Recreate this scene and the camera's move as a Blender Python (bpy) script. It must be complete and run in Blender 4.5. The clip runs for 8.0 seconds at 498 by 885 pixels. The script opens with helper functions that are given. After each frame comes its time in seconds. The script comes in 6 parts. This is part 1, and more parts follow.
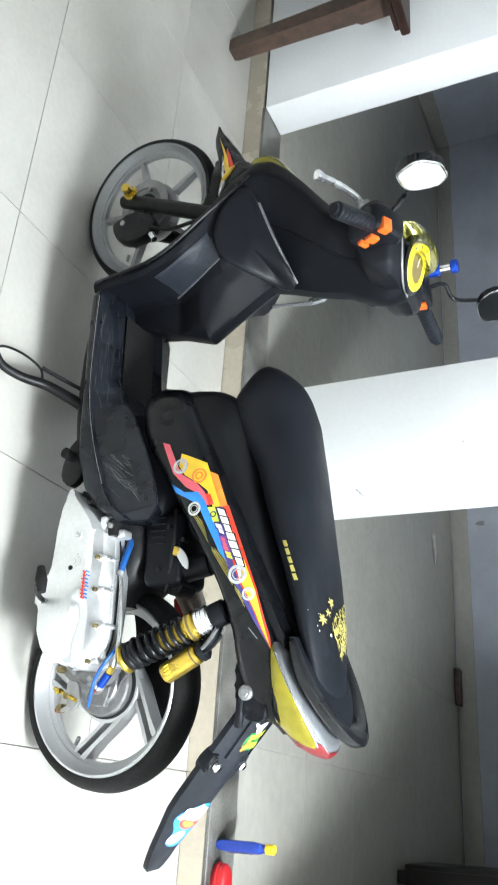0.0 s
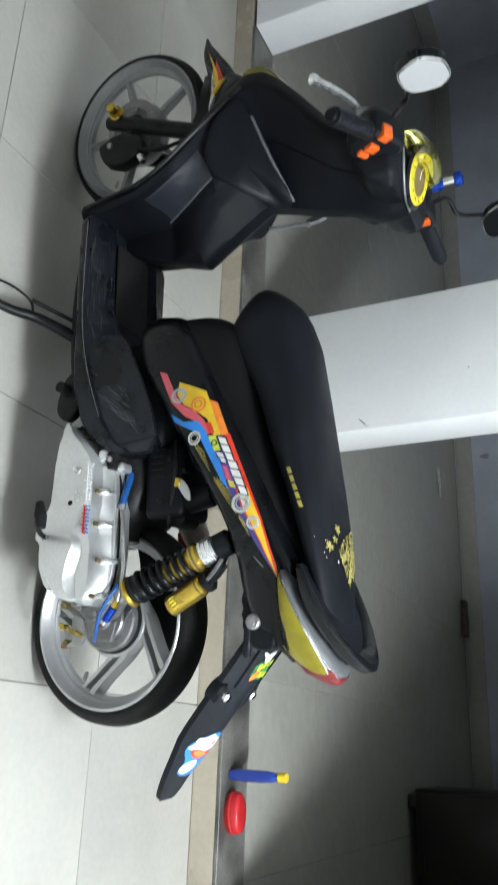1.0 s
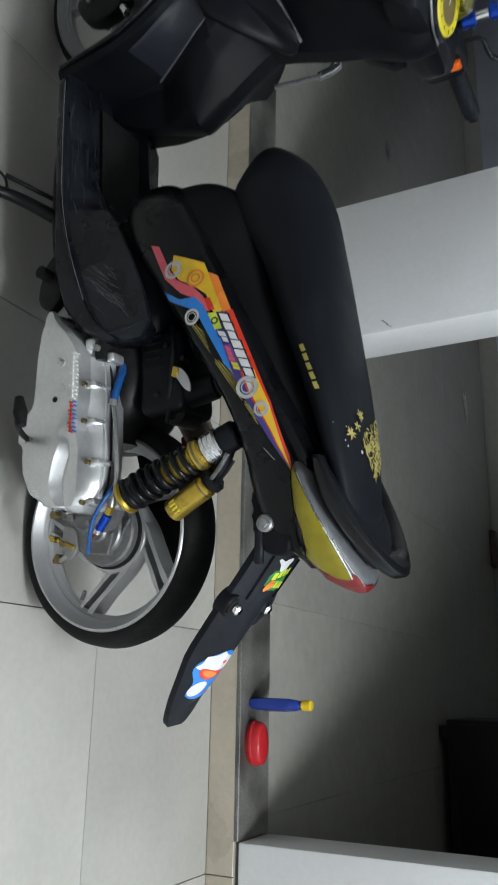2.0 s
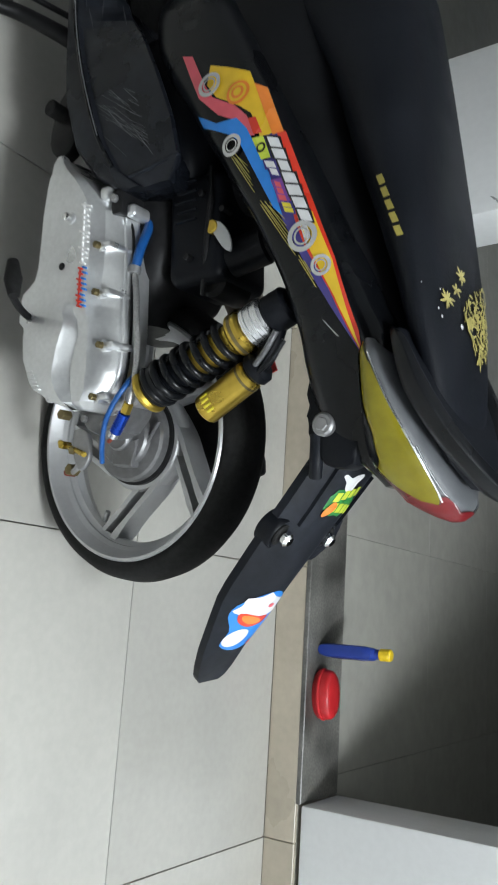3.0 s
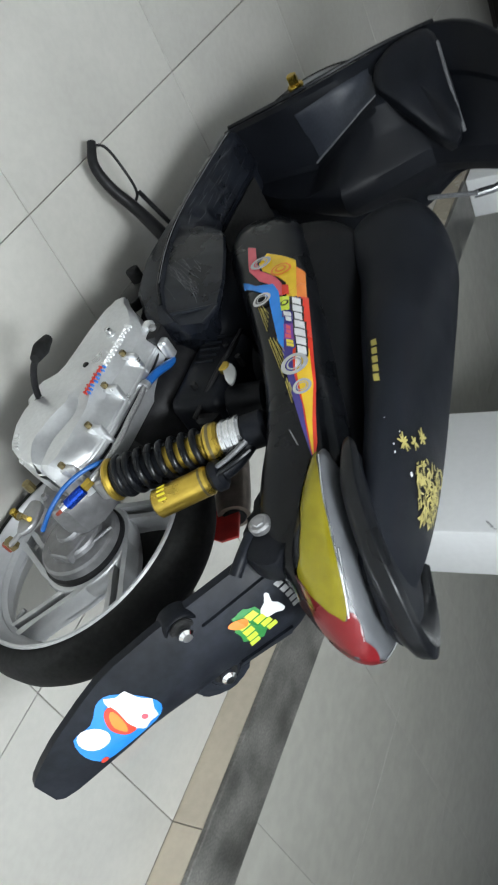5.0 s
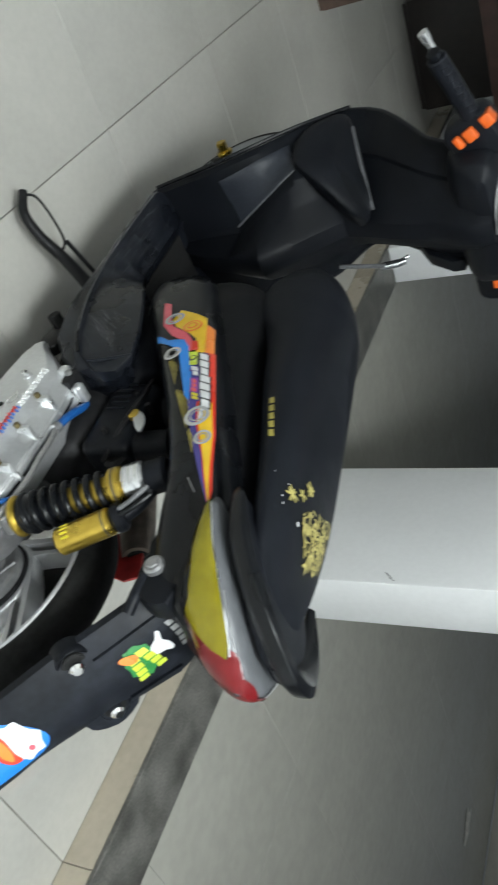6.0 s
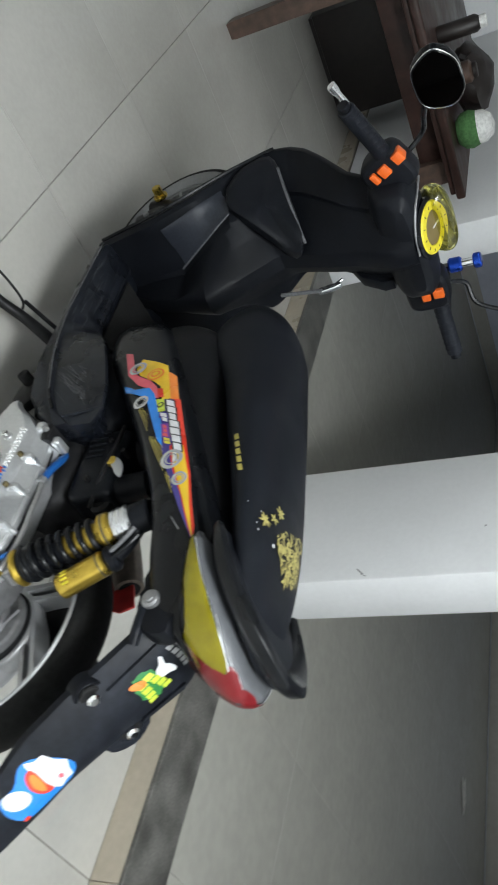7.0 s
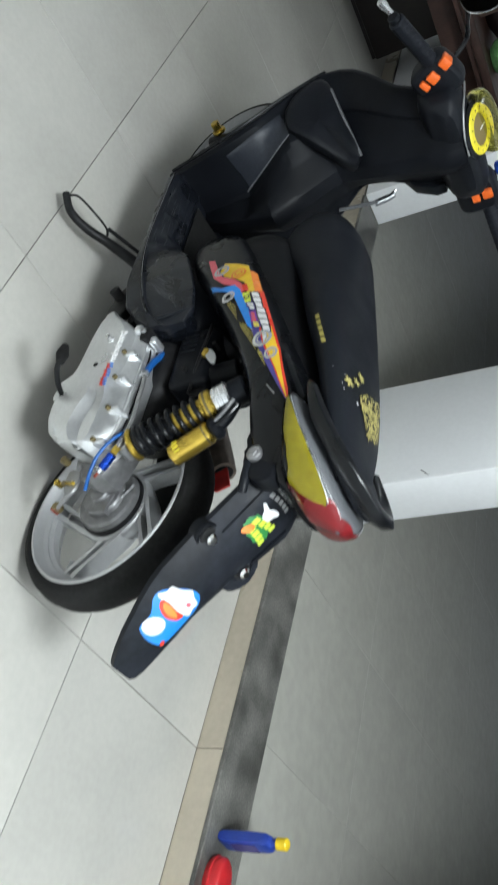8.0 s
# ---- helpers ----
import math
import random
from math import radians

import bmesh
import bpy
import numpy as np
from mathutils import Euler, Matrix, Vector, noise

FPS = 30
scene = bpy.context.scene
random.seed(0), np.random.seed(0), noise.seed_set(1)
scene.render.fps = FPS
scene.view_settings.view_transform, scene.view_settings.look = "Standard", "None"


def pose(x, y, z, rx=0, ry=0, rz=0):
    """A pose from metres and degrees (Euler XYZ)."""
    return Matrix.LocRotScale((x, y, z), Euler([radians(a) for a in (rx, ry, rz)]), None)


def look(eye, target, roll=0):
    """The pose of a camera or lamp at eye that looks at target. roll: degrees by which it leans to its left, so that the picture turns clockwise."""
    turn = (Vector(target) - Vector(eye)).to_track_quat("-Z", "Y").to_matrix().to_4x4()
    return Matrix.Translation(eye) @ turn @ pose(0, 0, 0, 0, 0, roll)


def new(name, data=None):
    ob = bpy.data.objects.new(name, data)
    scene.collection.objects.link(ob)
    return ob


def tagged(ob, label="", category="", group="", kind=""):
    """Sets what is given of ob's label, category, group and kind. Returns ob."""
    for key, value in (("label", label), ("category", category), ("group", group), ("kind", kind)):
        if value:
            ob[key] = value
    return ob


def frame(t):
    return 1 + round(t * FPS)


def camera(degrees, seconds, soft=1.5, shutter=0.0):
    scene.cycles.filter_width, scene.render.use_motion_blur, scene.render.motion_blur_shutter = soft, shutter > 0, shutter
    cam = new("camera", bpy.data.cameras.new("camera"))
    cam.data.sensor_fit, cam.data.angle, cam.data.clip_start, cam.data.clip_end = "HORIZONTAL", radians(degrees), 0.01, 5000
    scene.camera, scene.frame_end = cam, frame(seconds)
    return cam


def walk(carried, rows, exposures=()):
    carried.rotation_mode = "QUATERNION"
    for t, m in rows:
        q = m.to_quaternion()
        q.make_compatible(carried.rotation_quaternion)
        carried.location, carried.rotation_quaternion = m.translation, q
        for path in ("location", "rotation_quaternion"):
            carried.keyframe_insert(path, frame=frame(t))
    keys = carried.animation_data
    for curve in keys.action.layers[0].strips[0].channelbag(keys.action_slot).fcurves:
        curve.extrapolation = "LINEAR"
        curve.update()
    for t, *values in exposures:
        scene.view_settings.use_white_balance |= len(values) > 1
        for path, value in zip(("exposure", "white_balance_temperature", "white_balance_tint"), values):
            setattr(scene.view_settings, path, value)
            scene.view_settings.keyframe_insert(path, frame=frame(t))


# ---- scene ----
SOFT, SHUTTER = 1.9, 0.5
cam = camera(34.30, 8.0, soft=SOFT, shutter=SHUTTER)
PATH = [
    (0, look((0.1070, -2.3643, 1.2956), (-0.5611, -1.0597, 0.6540), 82.52)),
    (0.5, look((0.1041, -2.3301, 1.2904), (-0.5201, -1.0081, 0.6402), 82.50)),
    (1, look((0.1191, -2.3065, 1.2718), (-0.4474, -0.9627, 0.6137), 82.47)),
    (1.5, look((0.1678, -2.2284, 1.2442), (-0.3196, -0.8658, 0.5618), 82.32)),
    (2.8, look((0.1303, -1.8032, 1.0906), (-0.2444, -0.4869, 0.2617), 84.98)),
    (3, look((0.1284, -1.7432, 1.0718), (-0.2082, -0.4503, 0.1914), 85.60)),
    (3.5, look((0.2155, -1.6073, 1.0420), (-0.2506, -0.3821, 0.1246), 87.08)),
    (4, look((0.3167, -1.5354, 1.0460), (-0.5283, -0.5314, 0.1306), 85.42)),
    (4.2, look((0.3377, -1.5308, 1.0588), (-0.5447, -0.5572, 0.1459), 85.96)),
    (5.3, look((0.4531, -1.5840, 1.1653), (-0.5505, -0.6781, 0.3095), 88.21)),
    (5.5, look((0.4535, -1.5969, 1.1724), (-0.5634, -0.6973, 0.3258), 89.05)),
    (6, look((0.4649, -1.5897, 1.2172), (-0.6193, -0.6809, 0.4699), 88.70)),
    (6.5, look((0.4726, -1.6155, 1.2616), (-0.6450, -0.6931, 0.5833), 86.15)),
    (7, look((0.5269, -1.7083, 1.2683), (-0.5827, -0.7739, 0.5931), 81.95)),
    (7.5, look((0.6393, -1.7767, 1.2650), (-0.4174, -0.8394, 0.5136), 79.42)),
    (8, look((0.7883, -1.7287, 1.2540), (-0.2640, -0.7902, 0.4979), 79.34)),
]
EXPOSURES = [(0.0, 1.1, 6500, 9), (0.5, 0.67, 6500, 9), (1.0, 0.2, 6500, 9), (1.5, -0.63, 6520, 11), (3.0, -0.4, 6550, 10), (3.5, -0.22, 6520, 9), (4.0, -0.19, 6500, 8),
             (5.5, -0.02, 6550, 11), (6.0, -0.1, 6680, 7), (6.5, -0.21, 6750, 11), (7.0, -0.14, 6650, 10), (7.5, -0.05, 6520, 8), (8.0, -0.03, 6480, 8)]
walk(cam, PATH, EXPOSURES)

# ---- light -------------------------------------------------------------
world = bpy.data.worlds.new("night")
world.use_nodes = True
world.node_tree.nodes["Background"].inputs["Color"].default_value = (0.5, 0.58, 0.7, 1)
world.node_tree.nodes["Background"].inputs["Strength"].default_value = 0.02
scene.world = world


def bulb(name, place, radius, watts, colour):
    data = bpy.data.lights.new(name, "POINT")
    data.shadow_soft_size, data.energy, data.color = radius, watts, colour
    ob = new(name, data)
    ob.location = place
    return ob


# the one white lamp over the porch, on the camera's side of the scooter
bulb("porch_bulb", (1.38, -1.65, 2.95), 0.3, 347, (0.885, 0.955, 1.0))
# ---- materials ---------------------------------------------------------
def material(name, colour, rough=0.5, metal=0.0, grain=0.08, scale=40.0, stain=0.1, stain_scale=3.0, bump=0.0, coat=0.0,
             rough_var=0.1, transmission=0.0, per_piece=0.0, bump_scale=None, sheen=0.0, spec=0.5):
    m = bpy.data.materials.new(name)
    m.use_nodes = True
    nt = m.node_tree
    b = nt.nodes["Principled BSDF"]
    tc = nt.nodes.new("ShaderNodeTexCoord")

    where = tc.outputs["Object"]
    if per_piece:
        # every piece takes its own cut of the pattern
        info = nt.nodes.new("ShaderNodeObjectInfo")
        shift = nt.nodes.new("ShaderNodeVectorMath")
        shift.operation = "MULTIPLY_ADD"
        shift.inputs[1].default_value, shift.inputs[2].default_value = (37.0, 53.0, 11.0), (0.0, 0.0, 0.0)
        nt.links.new(info.outputs["Random"], shift.inputs[0])
        nt.links.new(where, shift.inputs[2])
        where = shift.outputs["Vector"]

    def noise_node(sc, detail):
        n = nt.nodes.new("ShaderNodeTexNoise")
        n.inputs["Scale"].default_value, n.inputs["Detail"].default_value = sc, detail
        nt.links.new(where, n.inputs["Vector"])
        return n

    def remap(sock, lo, hi):
        r = nt.nodes.new("ShaderNodeMapRange")
        r.interpolation_type = "SMOOTHSTEP"
        r.inputs["From Min"].default_value, r.inputs["From Max"].default_value = 0.22, 0.78
        r.inputs["To Min"].default_value, r.inputs["To Max"].default_value = lo, hi
        nt.links.new(sock, r.inputs["Value"])
        return r.outputs["Result"]

    def times(a, c):
        q = nt.nodes.new("ShaderNodeMath")
        q.operation = "MULTIPLY"
        nt.links.new(a, q.inputs[0])
        nt.links.new(c, q.inputs[1])
        return q.outputs[0]

    fine, broad = noise_node(scale, 6), noise_node(stain_scale, 5)
    value = times(remap(fine.outputs["Fac"], 1 - grain, 1 + grain), remap(broad.outputs["Fac"], 1 - stain, 1 + stain))
    if per_piece:
        r = nt.nodes.new("ShaderNodeMapRange")
        r.inputs["To Min"].default_value, r.inputs["To Max"].default_value = 1 - per_piece, 1 + per_piece
        nt.links.new(info.outputs["Random"], r.inputs["Value"])
        value = times(value, r.outputs["Result"])
    hsv = nt.nodes.new("ShaderNodeHueSaturation")
    hsv.inputs["Color"].default_value = (*colour, 1)
    nt.links.new(value, hsv.inputs["Value"])
    nt.links.new(hsv.outputs["Color"], b.inputs["Base Color"])
    nt.links.new(remap(broad.outputs["Fac"], max(rough - rough_var, 0.02), min(rough + rough_var, 1)), b.inputs["Roughness"])
    b.inputs["Metallic"].default_value = metal
    b.inputs["Specular IOR Level"].default_value = spec
    b.inputs["Coat Weight"].default_value = coat
    b.inputs["Coat Roughness"].default_value = 0.12
    b.inputs["Transmission Weight"].default_value = transmission
    b.inputs["Sheen Weight"].default_value = sheen
    if bump:
        bn = nt.nodes.new("ShaderNodeBump")
        bn.inputs["Strength"].default_value, bn.inputs["Distance"].default_value = bump, 0.002
        src = noise_node(bump_scale, 4) if bump_scale else fine
        nt.links.new(src.outputs["Fac"], bn.inputs["Height"])
        nt.links.new(bn.outputs["Normal"], b.inputs["Normal"])
    return m


FLOOR_TILE = material("cream_tile", (0.44, 0.43, 0.396), 0.2, grain=0.03, scale=60, stain=0.085, stain_scale=2.6, per_piece=0.03, rough_var=0.06)
GROUT = material("dirty_grout", (0.31, 0.29, 0.25), 0.9, grain=0.2, scale=90, stain=0.3)
RISER_TILE = material("beige_riser_tile", (0.44, 0.39, 0.31), 0.3, grain=0.05, scale=50, stain=0.12, stain_scale=4, per_piece=0.04)
GRANITE = material("dark_granite", (0.125, 0.122, 0.112), 0.38, grain=0.25, scale=160, stain=0.6, stain_scale=9)
INNER_GROUT = material("inner_grout", (0.37, 0.36, 0.325), 0.4, grain=0.1, scale=60)
INNER_TILE = material("grey_green_tile", (0.395, 0.387, 0.35), 0.26, grain=0.05, scale=24, stain=0.04, stain_scale=5, per_piece=0.008, rough_var=0.0)
WHITE_WALL = material("white_paint", (0.78, 0.79, 0.8), 0.6, grain=0.02, scale=60, stain=0.05, stain_scale=2.0, bump=0.15, bump_scale=120)
BLUE_WALL = material("pale_blue_paint", (0.46, 0.49, 0.56), 0.65, grain=0.04, scale=25, stain=0.1, stain_scale=2.5, bump=0.15, bump_scale=120)
CEILING_PAINT = material("ceiling_paint", (0.75, 0.75, 0.73), 0.8)
SCRATCH_GLINT_GREY = material("scratch_glint_plastic", (0.1, 0.102, 0.108), 0.5, grain=0.4, scale=200)
RUB_GLINT = material("rub_glint_plastic", (0.03, 0.032, 0.037), 0.45, grain=0.4, scale=200)
SCUFF = material("grey_scuff", (0.3, 0.3, 0.31), 0.8, grain=0.3)
DARK_WOOD = material("dark_stained_wood", (0.027, 0.012, 0.009), 0.5, grain=0.35, scale=25, stain=0.4, stain_scale=7, coat=0.08, spec=0.3)
GREY_WOOD = material("worn_brown_wood", (0.07, 0.043, 0.032), 0.5, grain=0.3, scale=30, stain=0.3, stain_scale=8)
BLACK_WOOD = material("black_brown_wood", (0.012, 0.008, 0.007), 0.5, grain=0.3, scale=25, stain=0.3)
BLACK_GLOSS = material("black_paint", (0.0046, 0.0052, 0.0065), 0.28, grain=0.15, scale=200, stain=0.3, stain_scale=9, coat=0.12, spec=0.17)
BLACK_PLASTIC = material("black_plastic", (0.0056, 0.0065, 0.0088), 0.46, grain=0.2, scale=300, stain=0.3, stain_scale=8, bump=0.06, bump_scale=500, spec=0.13)
SCRATCHED = material("scuffed_black_plastic", (0.0065, 0.0078, 0.0112), 0.34, grain=0.3, scale=60, stain=0.4, stain_scale=14, bump=0.04, bump_scale=300, spec=0.2)
MATTE_BLACK = material("matte_black_plastic", (0.0105, 0.0122, 0.0165), 0.5, grain=0.25, scale=80, stain=0.35, stain_scale=16, bump=0.04, bump_scale=300, spec=0.14)
FOOT_PLASTIC = material("rubbed_black_plastic", (0.0068, 0.0082, 0.0118), 0.3, grain=0.3, scale=90, stain=0.4, stain_scale=14, bump=0.03, bump_scale=260, spec=0.3, rough_var=0.1)
# lighter than the shield: the sheen of a lit facet, put into the colour
SHEEN_PANEL = material("sheen_black_plastic", (0.014, 0.0165, 0.0225), 0.42, grain=0.2, scale=200, stain=0.2, stain_scale=10, bump=0.03, bump_scale=300, spec=0.3)
SHIELD_PLASTIC = material("dark_shield_plastic", (0.0048, 0.0056, 0.0076), 0.5, grain=0.2, scale=300, stain=0.35, stain_scale=9, bump=0.06, bump_scale=500, spec=0.09)
# groove under the seat: its shade is put into this darker black
RECESS_BLACK = material("recess_black_plastic", (0.0042, 0.0046, 0.0056), 0.6, grain=0.2, scale=200, stain=0.3, stain_scale=8, spec=0.18)
VINYL = material("black_vinyl", (0.0075, 0.0088, 0.0122), 0.48, grain=0.15, scale=400, stain=0.2, stain_scale=8, bump=0.3, bump_scale=700, spec=0.14)
RUBBER = material("tyre_rubber", (0.014, 0.014, 0.0142), 0.75, grain=0.25, scale=120, stain=0.3, stain_scale=12, bump=0.2, spec=0.15)
SILVER = material("cast_aluminium", (0.66, 0.67, 0.68), 0.34, 0.8, grain=0.05, scale=150, stain=0.1, stain_scale=12, bump=0.05)
POLISHED = material("polished_aluminium", (0.75, 0.76, 0.78), 0.22, 0.9, grain=0.06, scale=80, stain=0.1, stain_scale=12)
ALLOY = material("silver_wheel_paint", (0.5, 0.505, 0.515), 0.4, 0.65, grain=0.03, scale=150, stain=0.05, stain_scale=10, rough_var=0.04)
DULL_ALLOY = material("dull_grey_wheel_paint", (0.26, 0.265, 0.27), 0.4, 0.5, grain=0.06, scale=120, stain=0.12, stain_scale=10)
HUB_GREY = material("dull_hub_metal", (0.3, 0.3, 0.305), 0.45, 0.7, grain=0.08, scale=90, stain=0.12, stain_scale=16, bump=0.1, bump_scale=300)
DRUM_GREY = material("dusty_drum_metal", (0.2, 0.2, 0.205), 0.42, 0.6, grain=0.12, scale=90, stain=0.2, stain_scale=22, bump=0.1)
CHROME = material("chrome", (0.8, 0.8, 0.8), 0.1, 1.0, grain=0.05, stain=0.1, rough_var=0.05)
ENGINE = material("black_engine_metal", (0.013, 0.013, 0.014), 0.45, 0.4, grain=0.3, scale=60, stain=0.4, stain_scale=12, spec=0.25)
GOLD = material("gold_anodised", (0.5, 0.35, 0.06), 0.3, 0.9, grain=0.06, scale=90, stain=0.12, stain_scale=20)
BLUE_METAL = material("blue_anodised", (0.012, 0.06, 0.42), 0.25, 0.8)
BLUE_HOSE = material("blue_hose", (0.008, 0.075, 0.27), 0.35, spec=0.4)
BRAID = material("braided_steel", (0.42, 0.42, 0.42), 0.35, 0.8, grain=0.3, scale=500)
YELLOW_LENS = material("yellow_lens", (0.245, 0.21, 0.012), 0.14, grain=0.06, scale=60, stain=0.22, stain_scale=16, coat=0.08, transmission=0.25, spec=0.25)
RED_LENS = material("red_lens", (0.17, 0.01, 0.013), 0.3, stain=0.2, stain_scale=14, coat=0.08, transmission=0.2, spec=0.25)
SMOKE_LENS = material("grey_lens", (0.105, 0.11, 0.118), 0.4, stain=0.15, stain_scale=14, coat=0.25)
ORANGE = material("orange_plastic", (0.6, 0.1, 0.012), 0.35)
STICKER_YELLOW = material("yellow_vinyl_print", (0.68, 0.44, 0.025), 0.28)
LEMON = material("lemon_print", (0.62, 0.52, 0.03), 0.4)
STICKER_ORANGE = material("orange_vinyl_print", (0.7, 0.2, 0.03), 0.28)
STICKER_RED = material("red_vinyl_print", (0.6, 0.04, 0.02), 0.28)
STICKER_PINK = material("pink_vinyl_print", (0.6, 0.09, 0.12), 0.28)
STICKER_BLUE = material("blue_vinyl_print", (0.02, 0.2, 0.62), 0.28)
STICKER_NAVY = material("navy_vinyl_print", (0.05, 0.04, 0.2), 0.28)
STICKER_PURPLE = material("purple_vinyl_print", (0.18, 0.06, 0.3), 0.28)
STICKER_WHITE = material("white_vinyl_print", (0.62, 0.62, 0.63), 0.28)
BRIGHT_PRINT = material("bright_white_print", (0.85, 0.85, 0.85), 0.35, grain=0.02, stain=0.04)
STICKER_GREEN = material("green_vinyl_print", (0.03, 0.2, 0.05), 0.28)
STICKER_LIME = material("lime_vinyl_print", (0.5, 0.6, 0.06), 0.28)
STICKER_SKY = material("sky_blue_print", (0.015, 0.19, 0.6), 0.28)
STICKER_SILVER = material("silver_print", (0.55, 0.55, 0.55), 0.25, 0.5)
STICKER_BLACK = material("black_print", (0.01, 0.01, 0.01), 0.3)
GOLD_PRINT = material("pale_gold_print", (0.36, 0.31, 0.1), 0.4, grain=0.3, scale=90, stain=0.3)
OCHRE_PRINT = material("ochre_print", (0.4, 0.33, 0.07), 0.4)
LABEL_RED = material("red_label", (0.5, 0.028, 0.025), 0.45, grain=0.1, stain=0.25, stain_scale=20)
RED_PLASTIC = material("red_plastic", (0.5, 0.02, 0.025), 0.35)
BLUE_PLASTIC = material("blue_plastic", (0.02, 0.05, 0.3), 0.35)
YELLOW_PLASTIC = material("yellow_plastic", (0.8, 0.55, 0.02), 0.35)
BRIGHT_CAST = material("bright_cast_metal", (0.46, 0.47, 0.48), 0.34, 0.6, grain=0.03, scale=120, stain=0.05, stain_scale=6)
BURNT_STEEL = material("heat_stained_steel", (0.24, 0.2, 0.17), 0.4, 0.6, grain=0.2, scale=50, stain=0.35, stain_scale=18)
MIRROR = material("mirror_glass", (0.85, 0.86, 0.87), 0.03, 1.0, grain=0, stain=0.02, rough_var=0.01)
GREEN_PLUSH = material("green_fabric", (0.06, 0.16, 0.05), 0.9, grain=0.3, scale=80)
WHITE_PLUSH = material("white_fabric", (0.7, 0.7, 0.68), 0.9, grain=0.2, scale=80)

from mathutils.geometry import tessellate_polygon

# ---- mesh helpers -------------------------------------------------------
def shade(mesh, angle=38):
    for p in mesh.polygons:
        p.use_smooth = True
    mesh.set_sharp_from_angle(angle=radians(angle))


def part(name, bm, mat, parent=None, label="", angle=38):
    bmesh.ops.recalc_face_normals(bm, faces=bm.faces)
    mesh = bpy.data.meshes.new(name)
    bm.to_mesh(mesh)
    bm.free()
    mesh.materials.append(mat)
    shade(mesh, angle)
    ob = new(name, mesh)
    ob.parent = parent
    if label:
        tagged(ob, label)
    return ob


def thing(name, label, category, m=None, group="", kind=""):
    ob = new(name)
    ob.empty_display_size = 0.05
    ob.matrix_world = m or Matrix()
    return tagged(ob, label, category, group, kind)


def box_bm(x0, x1, y0, y1, z0, z1, bevel=0.0, seg=2, bm=None):
    bm = bm or bmesh.new()
    vs = [bm.verts.new((x, y, z)) for x in (x0, x1) for y in (y0, y1) for z in (z0, z1)]
    fs = [bm.faces.new([vs[i] for i in f]) for f in ((0, 1, 3, 2), (4, 6, 7, 5), (0, 4, 5, 1), (2, 3, 7, 6), (0, 2, 6, 4), (1, 5, 7, 3))]
    if bevel:
        es = list({e for f in fs for e in f.edges})
        bmesh.ops.bevel(bm, geom=es, offset=bevel, segments=seg, affect="EDGES", profile=0.5)
    return bm


def catmull(points, n):
    """A smooth run of points through those given, n to each step."""
    p = [Vector(q) for q in points]
    p = [2 * p[0] - p[1]] + p + [2 * p[-1] - p[-2]]
    out = []
    for i in range(1, len(p) - 2):
        a, b, c, d = p[i - 1 : i + 3]
        for k in range(n):
            t = k / n
            out.append(0.5 * (2 * b + (c - a) * t + (2 * a - 5 * b + 4 * c - d) * t * t + (3 * b - a - 3 * c + d) * t ** 3))
    return out + [p[-2]]


def rings_bm(rings, caps=True, bm=None, closed=False):
    bm = bm or bmesh.new()
    vr = [[bm.verts.new(p) for p in r] for r in rings]
    n = len(vr[0])
    pairs = list(zip(vr, vr[1:])) + ([(vr[-1], vr[0])] if closed else [])
    for a, b in pairs:
        for i in range(n):
            bm.faces.new((a[i], a[(i + 1) % n], b[(i + 1) % n], b[i]))
    if caps and not closed:
        bm.faces.new(vr[0][::-1])
        bm.faces.new(vr[-1])
    return bm


def tube_bm(points, radius, seg=10, n=6, bm=None, closed=False, flat=1.0):
    pts = catmull(points, n) if n > 1 else [Vector(p) for p in points]
    rad = radius if callable(radius) else (lambda t: radius)
    rings, side = [], None
    for i, p in enumerate(pts):
        d = (pts[min(i + 1, len(pts) - 1)] - pts[max(i - 1, 0)]).normalized()
        if side is None:
            side = d.orthogonal().normalized()
        side = (side - d * side.dot(d)).normalized()
        other = d.cross(side)
        r = rad(i / (len(pts) - 1))
        rings.append([p + side * math.cos(a) * r + other * math.sin(a) * r * flat for a in (2 * math.pi * k / seg for k in range(seg))])
    return rings_bm(rings, True, bm)


def lathe_bm(profile, seg=48, at=(0, 0, 0), axis="Y", bm=None, closed=True):
    """Turns (radius, along) pairs round an axis."""
    bm = bm or bmesh.new()
    c = Vector(at)
    rings = []
    for k in range(seg):
        a = 2 * math.pi * k / seg
        u, v = math.cos(a), math.sin(a)
        ring = []
        for r, s in profile:
            ring.append(c + (Vector((r * u, s, r * v)) if axis == "Y" else Vector((r * u, r * v, s)) if axis == "Z" else Vector((s, r * u, r * v))))
        rings.append(ring)
    vr = [[bm.verts.new(p) for p in r] for r in rings]
    m = len(profile)
    for a, b in zip(vr, vr[1:] + vr[:1]):
        for i in range(m if closed else m - 1):
            j = (i + 1) % m
            bm.faces.new((a[i], a[j], b[j], b[i]))
    return bm


def cyl_bm(p, q, radius, seg=20, bevel=0.0, bm=None):
    """A round bar with softened ends from p to q."""
    p, q = Vector(p), Vector(q)
    d = (q - p).normalized()
    bv = bevel or radius * 0.12
    s = d.orthogonal().normalized()
    o = d.cross(s)
    rows = ((p, radius - bv), (p + d * bv, radius), (q - d * bv, radius), (q, radius - bv))
    return rings_bm([[c + (s * math.cos(2 * math.pi * k / seg) + o * math.sin(2 * math.pi * k / seg)) * r for k in range(seg)] for c, r in rows], True, bm)


